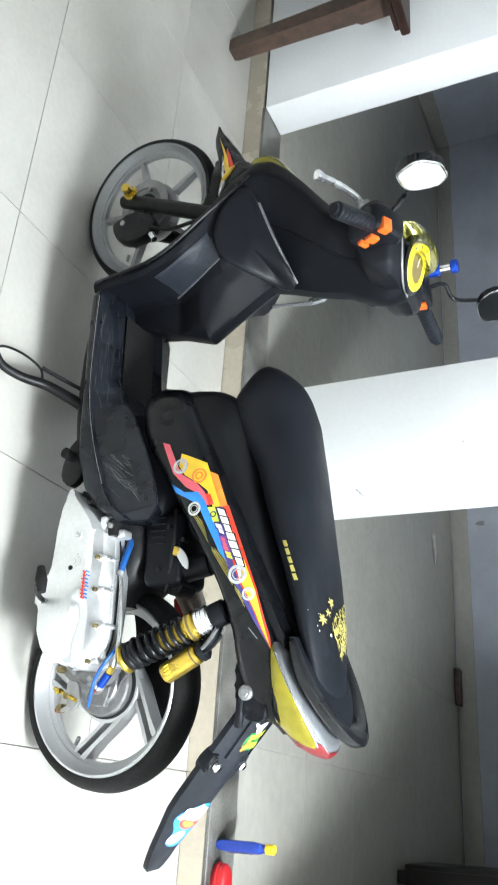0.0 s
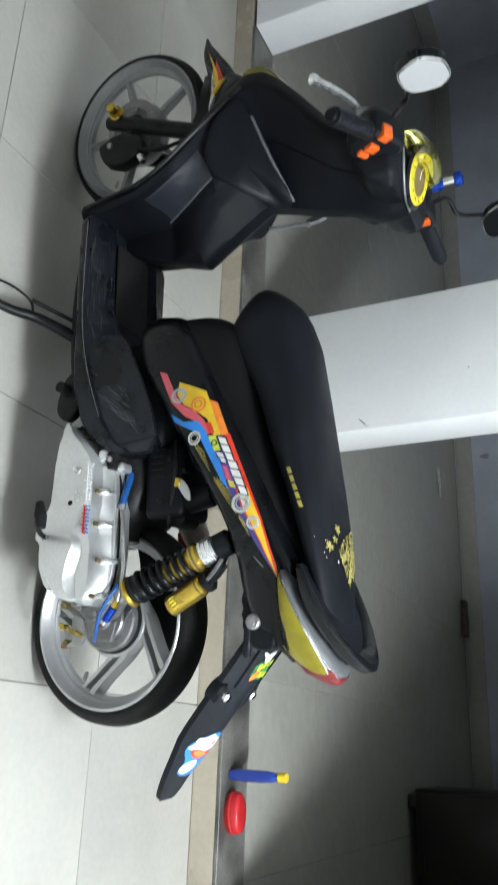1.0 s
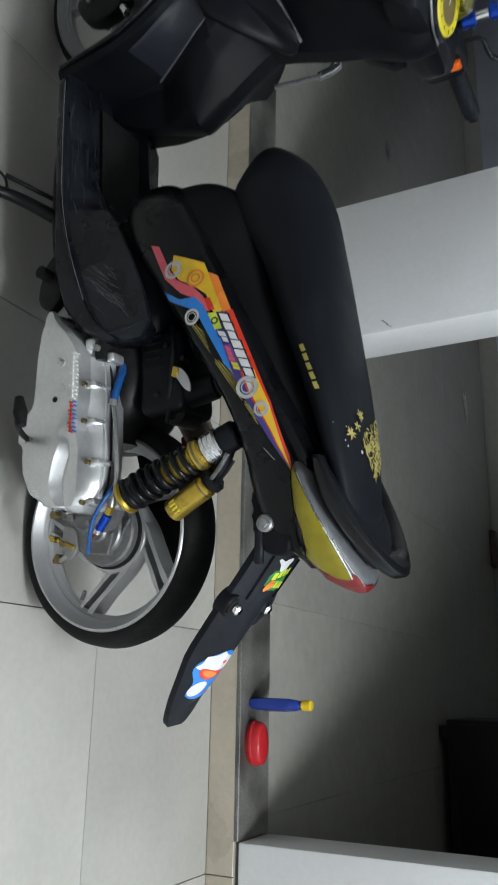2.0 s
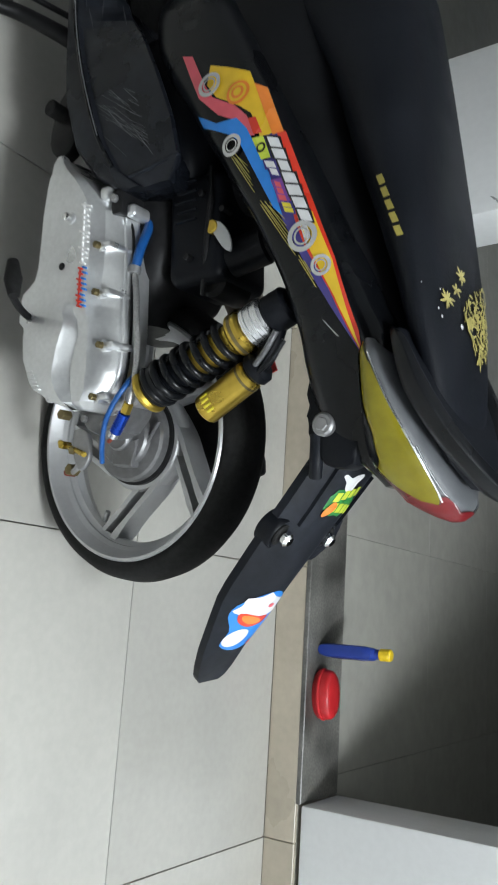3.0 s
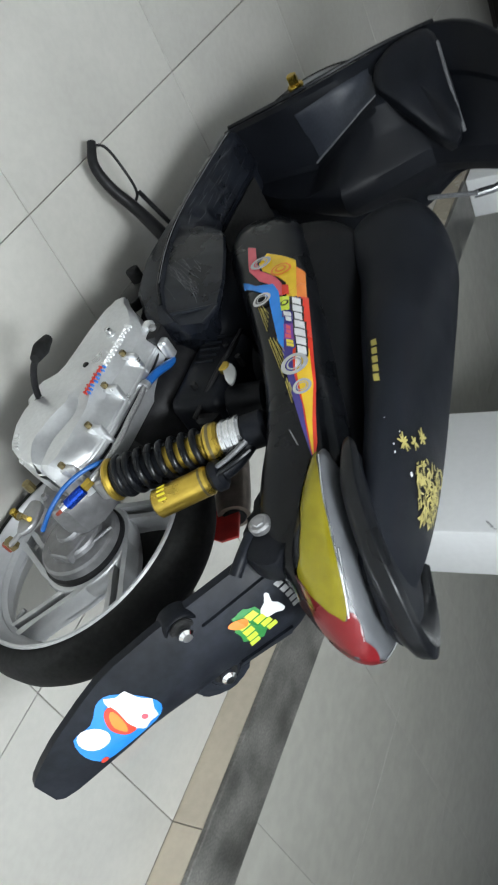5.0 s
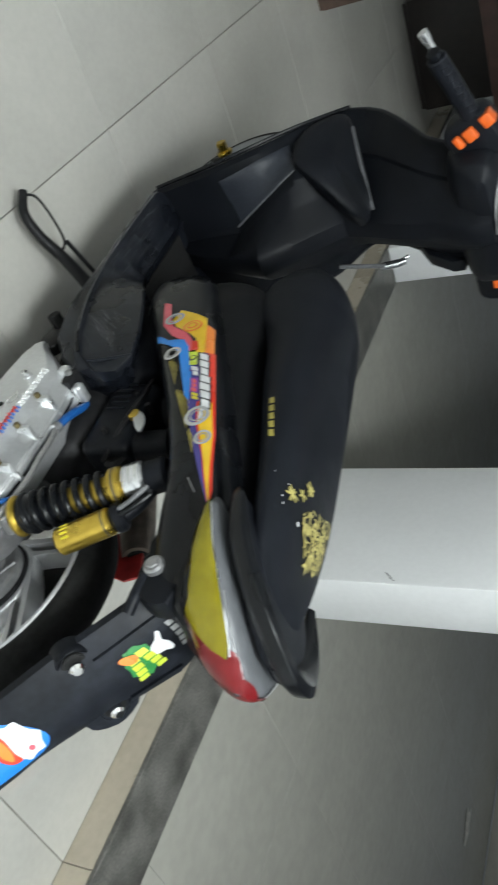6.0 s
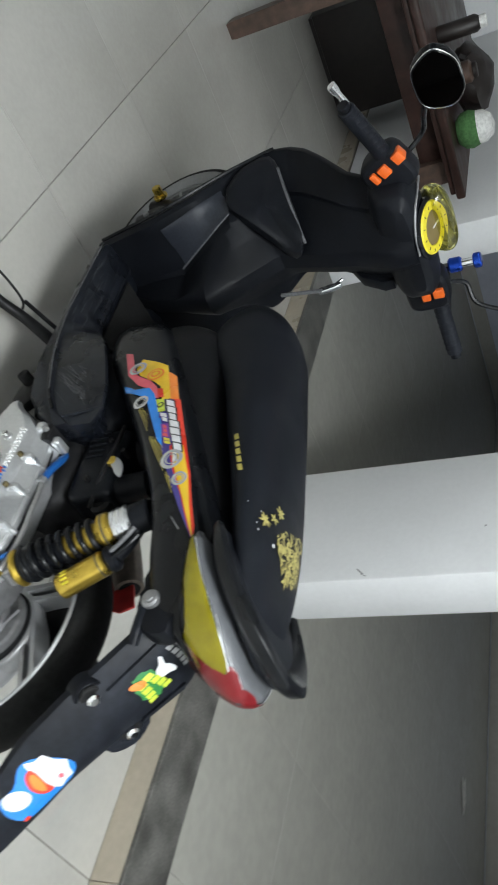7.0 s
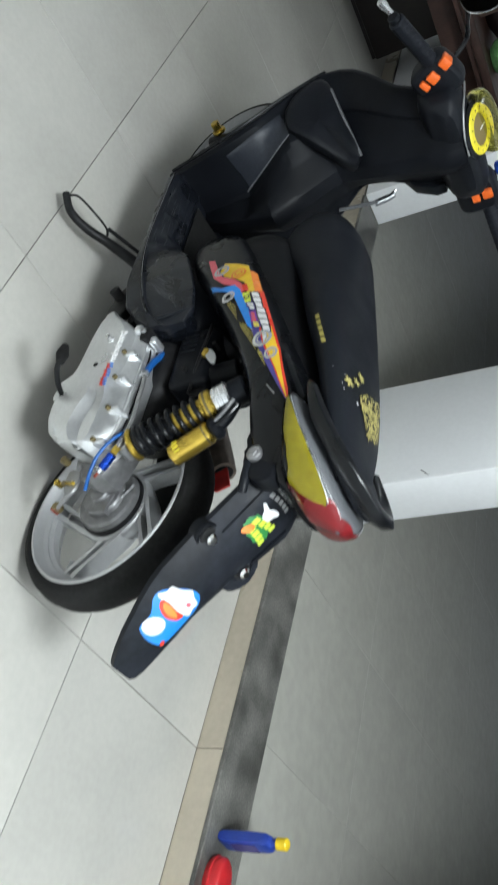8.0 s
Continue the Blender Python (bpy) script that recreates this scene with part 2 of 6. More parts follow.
def plate_bm(outline, y0, y1, bevel=0.004, seg=2, bm=None):
    """A flat piece: an outline in x and z, from y0 to y1, with softened edges."""
    bm = bm or bmesh.new()
    a = [bm.verts.new((x, y0, z)) for x, z in outline]
    b = [bm.verts.new((x, y1, z)) for x, z in outline]
    n = len(a)
    fs = [bm.faces.new(a[::-1]), bm.faces.new(b)] + [bm.faces.new((a[i], a[(i + 1) % n], b[(i + 1) % n], b[i])) for i in range(n)]
    if bevel:
        es = [e for f in fs[:2] for e in f.edges]
        bmesh.ops.bevel(bm, geom=es, offset=bevel, segments=seg, affect="EDGES", profile=0.5)
    return bm


def rounded(outline, n=4):
    """An outline in x and z with its corners drawn smooth."""
    k = len(outline)
    pts = [Vector((*p, 0)) for p in outline]
    out = []
    for i in range(k):
        a, b, c, d = pts[i - 1], pts[i], pts[(i + 1) % k], pts[(i + 2) % k]
        for j in range(n):
            t = j / n
            q = 0.5 * (2 * b + (c - a) * t + (2 * a - 5 * b + 4 * c - d) * t * t + (3 * b - a - 3 * c + d) * t ** 3)
            out.append((q.x, q.y))
    return out


class Hull:
    """A soft body along x: rows of x, lower z, upper z, half width, squareness, drop of the widest point."""

    def __init__(self, rows, cx=0.0):
        rows = sorted(rows)
        self.xs = np.array([r[0] for r in rows])
        self.v = np.array([r[1:5] for r in rows])
        self.cx = cx

    def at(self, x):
        i = int(np.clip(np.searchsorted(self.xs, x) - 1, 0, len(self.xs) - 2))
        t = float(np.clip((x - self.xs[i]) / (self.xs[i + 1] - self.xs[i]), 0, 1))
        p = [self.v[max(i - 1, 0)], self.v[i], self.v[i + 1], self.v[min(i + 2, len(self.xs) - 1)]]
        q = 0.5 * (2 * p[1] + (p[2] - p[0]) * t + (2 * p[0] - 5 * p[1] + 4 * p[2] - p[3]) * t * t + (3 * p[1] - p[0] - 3 * p[2] + p[3]) * t ** 3)
        return q

    def point(self, x, a, off=0.0):
        zb, zt, w, p = self.at(x)
        c, s = math.cos(a), math.sin(a)
        e = 2 / p
        y = math.copysign(abs(c) ** e, c) * (w + off)
        z = (zb + zt) / 2 + math.copysign(abs(s) ** e, s) * ((zt - zb) / 2 + off)
        return Vector((x, y + self.cx, z))

    def angle(self, x, z):
        zb, zt, w, p = self.at(x)
        t = float(np.clip((z - (zb + zt) / 2) / ((zt - zb) / 2), -0.999, 0.999))
        return math.asin(math.copysign(abs(t) ** (p / 2), t))

    def bm(self, nx=40, na=40):
        xs = np.linspace(self.xs[0], self.xs[-1], nx)
        return rings_bm([[self.point(float(x), 2 * math.pi * k / na) for k in range(na)] for x in xs])

    def decal(self, outline, off=0.0012):
        """A thin print on the hull's left side, from an outline in x and z."""
        bm = bmesh.new()
        vs = [bm.verts.new((x, z, 0)) for x, z in outline]
        for tri in tessellate_polygon([[v.co for v in vs]]):
            bm.faces.new([vs[k] for k in tri])
        for _ in range(4):
            long = [e for e in bm.edges if e.calc_length() > 0.012]
            if not long:
                break
            bmesh.ops.subdivide_edges(bm, edges=long, cuts=1)
            bmesh.ops.triangulate(bm, faces=[q for q in bm.faces if len(q.verts) > 3])
        for v in bm.verts:
            v.co = self.point(v.co.x, self.angle(v.co.x, v.co.y), off)
        return bm

    def skin(self, outline, off):
        bm = bmesh.new()
        scale = 8.0
        vs = [bm.verts.new((x * scale, a, 0)) for x, a in outline]
        f = bm.faces.new(vs)
        bmesh.ops.triangulate(bm, faces=[f])
        for _ in range(4):
            long = [e for e in bm.edges if e.calc_length() > 0.16]
            if not long:
                break
            bmesh.ops.subdivide_edges(bm, edges=long, cuts=1)
            bmesh.ops.triangulate(bm, faces=[q for q in bm.faces if len(q.verts) > 3])
        for v in bm.verts:
            v.co = self.point(v.co.x / scale, v.co.y, off)
        return bm


def circle_xz(cx, cz, r, n=18, stretch=1.0):
    return [(cx + r * math.cos(2 * math.pi * k / n), cz + stretch * r * math.sin(2 * math.pi * k / n)) for k in range(n)]
# ---- the place ----------------------------------------------------------
TILE, SILL = 0.63, 0.095
ROW_EDGE, ROW = -0.537, 0.621
CEIL = 3.3


def structure(name, bm, mat, label, category="", parent=None):
    return tagged(part(name, bm, mat, parent), label, category, kind="structure")


floor = structure("floor", box_bm(-5.2, 3.4, -4.6, 0.0, -0.12, -0.009), GROUT, "cream tiled porch floor with thin dark joints", "floor")
kerb = structure("step", box_bm(-5.2, 3.4, 0.008, 0.16, -0.12, SILL - 0.012), GROUT, "low beige tiled step with a dark granite top", "step")
inner_floor = structure("floor_inner", box_bm(-6.2, 3.4, 0.16, 4.0, -0.12, SILL - 0.008), INNER_GROUT, "grey-green tiled floor of the dim inner room", "floor")
SEGMENTS = ((-5.2, -2.76), (-1.298, -0.845), (0.545, 3.4))
for i, (x0, x1) in enumerate(SEGMENTS):
    structure("wall_pier_%d" % (i + 1), box_bm(x0, x1, 0.0, 0.176, SILL, CEIL, 0.006), WHITE_WALL, "white painted wall pier between the door openings", "wall")
for i, (x0, x1) in enumerate(((-2.76, -1.298), (-0.845, 0.545))):
    structure("wall_lintel_%d" % (i + 1), box_bm(x0, x1, 0.0, 0.176, 2.45, CEIL), WHITE_WALL, "white painted wall over a door opening", "wall")
structure("wall_far", box_bm(-6.2, 3.4, 3.86, 4.0, SILL - 0.1, CEIL), BLUE_WALL, "pale blue-grey painted wall of the inner room", "wall")
structure("wall_inner_left", box_bm(-6.3, -6.1, 0.153, 3.86, SILL - 0.1, CEIL), BLUE_WALL, "pale blue-grey painted side wall of the inner room", "wall")
structure("wall_inner_right", box_bm(3.4, 3.5, 0.153, 3.86, SILL - 0.1, CEIL), BLUE_WALL, "pale blue-grey painted end wall of the inner room", "wall")
structure("wall_inner_near", box_bm(-6.2, -5.2, 0.0, 0.153, SILL - 0.1, CEIL), BLUE_WALL, "pale blue-grey painted wall of the inner room", "wall")
structure("wall_porch_left", box_bm(-5.3, -5.2, -4.6, 0.0, 0, CEIL), WHITE_WALL, "white painted end wall of the porch", "wall")
structure("wall_porch_right", box_bm(3.4, 3.5, -4.6, 0.153, 0, CEIL), WHITE_WALL, "white painted end wall of the porch", "wall")
structure("wall_porch_front", box_bm(-5.3, 3.5, -4.7, -4.6, 0, 1.1), WHITE_WALL, "low white painted wall along the open porch", "wall")
structure("ground", box_bm(-60, 60, -80, -4.7, -0.3, -0.15), GROUT, "dark bare ground outside the porch", "ground")
structure("ceiling", box_bm(-6.3, 3.5, -4.7, 4.0, CEIL, CEIL + 0.1), CEILING_PAINT, "plain white ceiling", "ceiling")
structure("baseboard", box_bm(-6.1, 3.4, 3.846, 3.86, SILL + 0.004, SILL + 0.13, 0.003), INNER_TILE, "grey-green tile skirting along the far wall", "skirting")
structure("baseboard_side", box_bm(-6.1, -6.086, 0.16, 3.846, SILL + 0.004, SILL + 0.13, 0.003), INNER_TILE, "grey-green tile skirting along the side wall", "skirting")

# ---- the scooter ---------------------------------------------------------
# its own frame: x ahead, y to its left, z up, from under the rear axle
SCOOTER = pose(-0.165, -0.815, 0, 0, 0, 185.9)
scooter = thing("scooter", "black motor scooter with gold and blue fittings on its stand", "scooter", SCOOTER)
AXLE_R, AXLE_F = Vector((-0.031, -0.02, 0.2235)), Vector((1.243, -0.052, 0.2195))


def wheel(name, at, h, tyre_r, rim_r, spokes, first, label, lean, steer=0.0, slim=False):
    """A cast wheel: a tyre, a dished rim and swept spokes, each a web between two raised ribs."""
    w = new(name)
    w.parent = scooter
    tagged(w, label)
    paint = ALLOY if h > 0.04 else DULL_ALLOY
    tyre = [(rim_r - 0.008, -h * 0.74), (rim_r + 0.003, -h * 0.9), (rim_r + 0.012, -h * 0.96), (tyre_r - 0.012, -h * 0.84), (tyre_r - 0.004, -h * 0.5),
            (tyre_r, 0), (tyre_r - 0.004, h * 0.5), (tyre_r - 0.012, h * 0.84), (rim_r + 0.012, h * 0.96), (rim_r + 0.003, h * 0.9), (rim_r - 0.008, h * 0.74)]
    part("tyre", lathe_bm(tyre, 96, at), RUBBER, w, angle=60)
    f = h * 0.99
    rim = [(rim_r - 0.001, -f), (rim_r + 0.003, -f + 0.003), (rim_r - 0.006, -f + 0.01), (rim_r - 0.02, -f * 0.4), (rim_r - 0.02, f * 0.4), (rim_r - 0.006, f - 0.01),
           (rim_r + 0.003, f - 0.003), (rim_r + 0.001, f), (rim_r - 0.003, f), (rim_r - 0.006, f - 0.004), (rim_r - 0.02, f * 0.3), (rim_r - 0.027, 0.007), (rim_r - 0.027, -0.007), (rim_r - 0.02, -f * 0.3), (rim_r - 0.006, -f + 0.003)]
    part("rim", lathe_bm(rim, 96, at), paint, w, angle=35)
    k = (rim_r - 0.024) / 0.166
    part("hub", lathe_bm([(0.012, -0.05), (0.05, -0.05), (0.08 * k, -0.022), (0.083 * k, -0.014), (0.083 * k, 0.007), (0.08 * k, 0.011), (0.05, 0.018), (0.012, 0.018)], 36, at), paint, w)
    right = [(0.07, -86), (0.075, -76), (0.0785, -54), (0.089, -36), (0.1, -23), (0.115, -13.5), (0.13, -7), (0.15, -2), (0.168, 1)]
    left = [(0.07, -16), (0.0735, -9), (0.093, -1), (0.12, 7), (0.143, 12), (0.158, 13.5), (0.168, 15)]
    slot_r = [(0.07, -46), (0.078, -36), (0.098, -16), (0.126, -3.5), (0.149, 3), (0.168, 6)]
    slot_l = [(0.07, -27), (0.0765, -20), (0.0985, -4), (0.13, 5), (0.155, 10), (0.168, 12)]

    bar_edges = [(0.062, -7), (0.09, -4), (0.168, -1.8)], [(0.062, 7), (0.09, 4), (0.168, 1.8)]

    def on_plane(rows, turn):
        return [(p.x, p.y) for p in catmull([(r * k * math.cos(radians(d + turn)), r * k * math.sin(radians(d + turn)), 0) for r, d in rows], 2)]

    for i in range(spokes):
        turn = first + 360 / spokes * i
        spoke = None
        for name_, one, other, y0, y1 in (("spoke", *bar_edges, -0.016, 0.008),) if slim else (("spoke", right, left, -0.03, -0.02), ("spoke_rib", right, slot_r, -0.024, 0.011), ("spoke_rib", slot_l, left, -0.024, 0.009)):
            bm = plate_bm(on_plane(one, turn) + on_plane(other, turn)[::-1], y0, y1, 0.0016, 1)
            bmesh.ops.transform(bm, matrix=Matrix.Translation(at), verts=bm.verts)
            ob = part(name_, bm, paint, spoke or w, "", 30)
            spoke = spoke or ob
    part("valve", cyl_bm(at + Vector((-0.128, 0.0, -0.088)), at + Vector((-0.112, 0.004, -0.077)), 0.0045, 10), HUB_GREY, w)
    w.matrix_basis = Matrix.Translation(at) @ Matrix.Rotation(radians(steer), 4, "Z") @ Matrix.Rotation(radians(-lean), 4, "X") @ Matrix.Translation(-at)
    return w


rear_wheel = wheel("rear_wheel", AXLE_R, 0.043, 0.2245, 0.1895, 5, 125, "black tyre on a silver five-spoke rim", 3.6)
front_wheel = wheel("front_wheel", AXLE_F, 0.029, 0.2165, 0.1925, 5, 59.9, "thin black tyre on a grey spoked rim", 4.2, 6.0, True)

# rear hub drum and gear case
part("brake_drum", lathe_bm([(0.0, 0.066), (0.02, 0.066), (0.023, 0.062), (0.023, 0.055), (0.044, 0.053), (0.047, 0.049), (0.048, 0.042), (0.064, 0.04), (0.068, 0.0365), (0.069, 0.03), (0.069, 0.02), (0.0, 0.02)], 64, AXLE_R, closed=False), DRUM_GREY, scooter, "dull grey hub drum", 25)
part("drum_rim", lathe_bm([(0.069, 0.013), (0.0735, 0.013), (0.0735, 0.021), (0.069, 0.024)], 64, AXLE_R), ENGINE, scooter)
drum_lug = part("drum_lug", plate_bm([(-0.076, 0.206), (-0.05, 0.206), (-0.037, 0.226), (-0.037, 0.258), (-0.058, 0.252), (-0.08, 0.246)], 0.015, 0.038, 0.003, 1), DRUM_GREY, scooter)
part("drum_ridge", cyl_bm((-0.012, 0.024, 0.288), (-0.05, 0.026, 0.262), 0.003, 8), DRUM_GREY, drum_lug)

part("inner_guard", plate_bm(rounded([(0.168, 0.23), (0.164, 0.305), (0.056, 0.35), (-0.044, 0.35), (-0.125, 0.318), (-0.134, 0.288), (-0.01, 0.246), (0.058, 0.25)], 3), -0.088, -0.076, 0.004), ENGINE, scooter, "black guard behind the wheel")
# ---- transmission cover
engine = new("engine")
engine.parent = scooter
tagged(engine, "engine with a silver transmission cover")


def along(x, *rows):
    return float(np.interp(-x, [-r[0] for r in rows], [r[1] for r in rows]))


def cover_section(x):
    """The cover's outline across the scooter at x: from its lower inner edge over the flat face and the stepped crescent to its upper inner edge."""
    zl = along(x, (0.38, 0.192), (0.337, 0.177), (0.288, 0.169), (0.24, 0.166), (0.205, 0.163), (0.186, 0.156), (0.17, 0.13), (0.13, 0.13), (0.118, 0.145), (0.069, 0.149), (0.029, 0.166), (0.007, 0.196), (-0.006, 0.226), (-0.011, 0.252))
    zu = along(x, (0.38, 0.202), (0.357, 0.226), (0.332, 0.26), (0.303, 0.29), (0.275, 0.312), (0.22, 0.315), (0.1, 0.314), (0.05, 0.309), (0.015, 0.297), (-0.006, 0.28), (-0.011, 0.265))
    step = along(x, (0.15, 0.0), (0.125, 0.009), (0.1, 0.016), (0.03, 0.016), (0.0, 0.006))
    yf = along(x, (0.38, 0.158), (0.365, 0.165), (0.34, 0.169), (0.15, 0.171), (0.1, 0.18), (0.03, 0.18), (0.0, 0.168), (-0.011, 0.152))
    h = zu - zl
    z1 = min(along(x, (0.17, 0.264), (0.135, 0.257), (0.108, 0.239), (0.076, 0.227), (0.042, 0.22), (0.012, 0.224), (-0.011, 0.24)), zl + 0.55 * h)
    z2 = min(max(z1 + 0.004, along(x, (0.17, 0.268), (0.135, 0.264), (0.118, 0.26), (0.085, 0.247), (0.052, 0.237), (0.03, 0.237), (0.002, 0.241), (-0.011, 0.244))), zl + 0.62 * h)
    z3 = min(along(x, (0.15, 0.281), (0.091, 0.286), (0.047, 0.282), (0.011, 0.264), (-0.011, 0.25)), zu - 0.25 * h)
    z3 = max(z3, z2 + 0.006)
    return [(0.088, zl + 0.012), (0.13, zl + 0.001), (0.15, zl), (yf - 0.008, zl + 0.003), (yf, zl + min(0.011, 0.2 * h)), (yf, z1), (yf - 0.35 * step, z1 + 0.3 * (z2 - z1)), (yf - step, z2), (yf - step - 0.12 * step, z2 + 0.002),
            (yf - step, z2 + 0.004), (yf - step - 0.001, z3), (yf - step - 0.012, z3 + 0.5 * (zu - z3)), (0.138, zu - 0.006), (0.12, zu), (0.088, zu + 0.003)]


cover_xs = [0.38, 0.374, 0.365] + [0.35 - 0.0085 * k for k in range(42)] + [-0.009, -0.011]
cover = part("transmission_cover", rings_bm([[(x, y, z) for y, z in cover_section(x)] for x in cover_xs]), SILVER, engine, "silver cast transmission cover", 21)
part("cover_seam", tube_bm([(x, 0.121, cover_section(x)[13][1] + 0.001) for x in (0.3, 0.25, 0.2, 0.15, 0.1, 0.05, 0.02)], 0.0022, 6, 3), ENGINE, engine)
COPPER_RED = material("rusty_red_nut", (0.23, 0.045, 0.028), 0.5, 0.3, grain=0.3, scale=120, stain=0.3, stain_scale=30)
BRASS = material("dull_brass_bolt", (0.19, 0.15, 0.07), 0.4, 0.7, grain=0.2, scale=90)
for x, y, z in ((0.22, 0.164, 0.29), (0.152, 0.163, 0.289), (0.078, 0.155, 0.292), (0.007, 0.149, 0.276)):
    lug = part("bolt_boss", cyl_bm((x, 0.105, z + 0.008), (x, y, z), 0.0085, 16, 0.002), SILVER, engine)
    part("cover_bolt", cyl_bm((x, y - 0.001, z), (x, y + 0.008, z - 0.001), 0.0052, 6), BRASS, lug)
    part("boss_web", cyl_bm((x, 0.116, z + 0.021), (x - 0.001, 0.14, z + 0.015), 0.006, 14, 0.002), SILVER, lug)
    part("boss_rib", box_bm(x - 0.0045, x + 0.0045, y - 0.03, y + 0.001, z + 0.002, z + 0.022, 0.003), SILVER, lug)
part("cover_lip", tube_bm([(x, 0.131, cover_section(x)[12][1] + 0.0015) for x in (0.275, 0.22, 0.16, 0.1, 0.05, 0.018)], 0.0032, 8, 4), SILVER, engine)
# the black disc between the bosses paints the dark inside of a hole
for x, z, y, m in ((0.269, 0.239, 0.17, CHROME), (0.2, 0.224, 0.17, ENGINE), (0.012, 0.205, 0.166, HUB_GREY)):
    part("face_boss", cyl_bm((x, y - 0.006, z), (x, y + 0.003, z), 0.0088 if m != ENGINE else 0.0055, 18, 0.0015), SILVER if m != ENGINE else ENGINE, engine)
    if m == CHROME:
        part("face_bolt", cyl_bm((x, y + 0.002, z), (x, y + 0.013, z), 0.0058, 12, 0.002), m, engine)
for k in range(6):
    part("vent_rib", box_bm(0.02 + 0.0055 * k, 0.0225 + 0.0055 * k, 0.172, 0.1815, 0.186 - 0.003 * k, 0.197 - 0.003 * k, 0.001), SILVER, engine)
part("hinge_lug", box_bm(0.29, 0.312, 0.12, 0.156, 0.278, 0.298, 0.006, 3), SILVER, engine)
part("hinge_lug", box_bm(0.266, 0.285, 0.1, 0.138, 0.312, 0.33, 0.006, 3), SILVER, engine)
part("hinge_gap", box_bm(0.268, 0.305, 0.1, 0.15, 0.296, 0.318, 0.004), ENGINE, engine)
part("hinge_pin", cyl_bm((0.29, 0.15, 0.306), (0.29, 0.157, 0.306), 0.006, 12), HUB_GREY, engine)
# script along the cover drawn as thin slanted strokes
for k in range(20):
    x = 0.286 - 0.0078 * k
    z = 0.2705 + 0.0016 * math.sin(k * 2.1) - 0.0003 * k
    h = 0.019 if k in (0, 5, 8) else 0.0105
    if k < 12:
        rows = ((z, h, BRIGHT_PRINT),)
    else:
        rows = ((z + 0.003, 0.0075, STICKER_BLUE), (z - 0.005, 0.0075, STICKER_RED))
    for zc, hc, mk in rows:
        part("cover_mark", plate_bm([(x, zc - hc / 2), (x - 0.003, zc - hc / 2), (x - 0.003 - 0.36 * hc, zc + hc / 2), (x - 0.36 * hc, zc + hc / 2)], 0.169, 0.1728, 0), mk, engine)
part("cover_mark", plate_bm([(0.192, 0.2605), (0.136, 0.2585), (0.135, 0.261), (0.19, 0.263)], 0.17, 0.1722, 0), STICKER_RED, engine)
part("cover_mark", plate_bm([(0.286, 0.2655), (0.196, 0.2635), (0.196, 0.2655), (0.286, 0.2675)], 0.17, 0.1728, 0), BRIGHT_PRINT, engine)
part("cover_foot", plate_bm([(0.16, 0.135), (0.12, 0.13), (0.1, 0.16), (0.17, 0.175)], 0.08, 0.125, 0.004), ENGINE, engine)
part("crankcase", Hull([(0.13, 0.2, 0.3, 0.07, 3), (0.18, 0.18, 0.34, 0.1, 3), (0.25, 0.17, 0.37, 0.11, 3), (0.4, 0.18, 0.34, 0.1, 3), (0.43, 0.2, 0.31, 0.06, 3)]).bm(20, 24), ENGINE, engine)
part("cylinder", cyl_bm((0.24, 0.03, 0.36), (0.33, 0.03, 0.43), 0.05, 20), ENGINE, engine)
for k in range(7):
    x = 0.225 + 0.015 * k
    part("cooling_fin", plate_bm([(x, 0.37), (x + 0.008, 0.37), (x + 0.014, 0.43), (x + 0.006, 0.43)], -0.06, 0.07, 0.002), ENGINE, engine)
shroud = part("shroud", box_bm(0.165, 0.325, -0.03, 0.096, 0.355, 0.45, 0.018, 4), BLACK_PLASTIC, engine, "black cooling shroud")
for k in range(5):
    x = 0.255 + 0.014 * k
    part("shroud_rib", box_bm(x, x + 0.004, 0.09, 0.1, 0.372 + 0.004 * (k % 2), 0.41, 0.0015), BLACK_PLASTIC, shroud)
part("shroud_neck", cyl_bm((0.2, 0.06, 0.44), (0.215, 0.05, 0.5), 0.026, 20, 0.004), BLACK_PLASTIC, shroud)
for x, y, z in ((0.29, 0.1, 0.42), (0.2, 0.105, 0.4), (0.26, 0.098, 0.455)):
    part("engine_bolt", cyl_bm((x, y - 0.02, z), (x, y + 0.002, z), 0.005, 6), ENGINE, engine)
part("carburettor", cyl_bm((0.17, 0.0, 0.42), (0.17, 0.075, 0.42), 0.022, 20, 0.006), ENGINE, engine)
part("spark_lead", tube_bm([(0.33, 0.09, 0.43), (0.28, 0.1, 0.437), (0.22, 0.1, 0.43), (0.15, 0.08, 0.41)], 0.004, 8), ENGINE, engine)
part("foil_tag", plate_bm(rounded([(0.246, 0.43), (0.24, 0.454), (0.218, 0.47), (0.196, 0.472), (0.202, 0.46), (0.222, 0.446)], 3), 0.098, 0.102, 0.001), BRIGHT_CAST, engine, "bright foil tag")
part("breather_cap", cyl_bm((0.236, 0.08, 0.44), (0.236, 0.104, 0.44), 0.01, 14), GOLD, engine)
# hoses along the cover
part("blue_hose", tube_bm([(0.3, 0.078, 0.31), (0.262, 0.1, 0.326), (0.222, 0.117, 0.325), (0.19, 0.121, 0.319)], 0.0072, 12), BLUE_HOSE, engine, "short blue hose")
part("hose_clip", cyl_bm((0.197, 0.1205, 0.3195), (0.186, 0.1215, 0.318), 0.0092, 16), HUB_GREY, engine)
part("braided_line", tube_bm([(0.19, 0.121, 0.319), (0.155, 0.124, 0.326), (0.118, 0.127, 0.33), (0.075, 0.126, 0.332), (0.035, 0.127, 0.33), (0.008, 0.129, 0.324), (-0.008, 0.128, 0.319)], 0.0046, 12), BRAID, engine, "braided steel line")
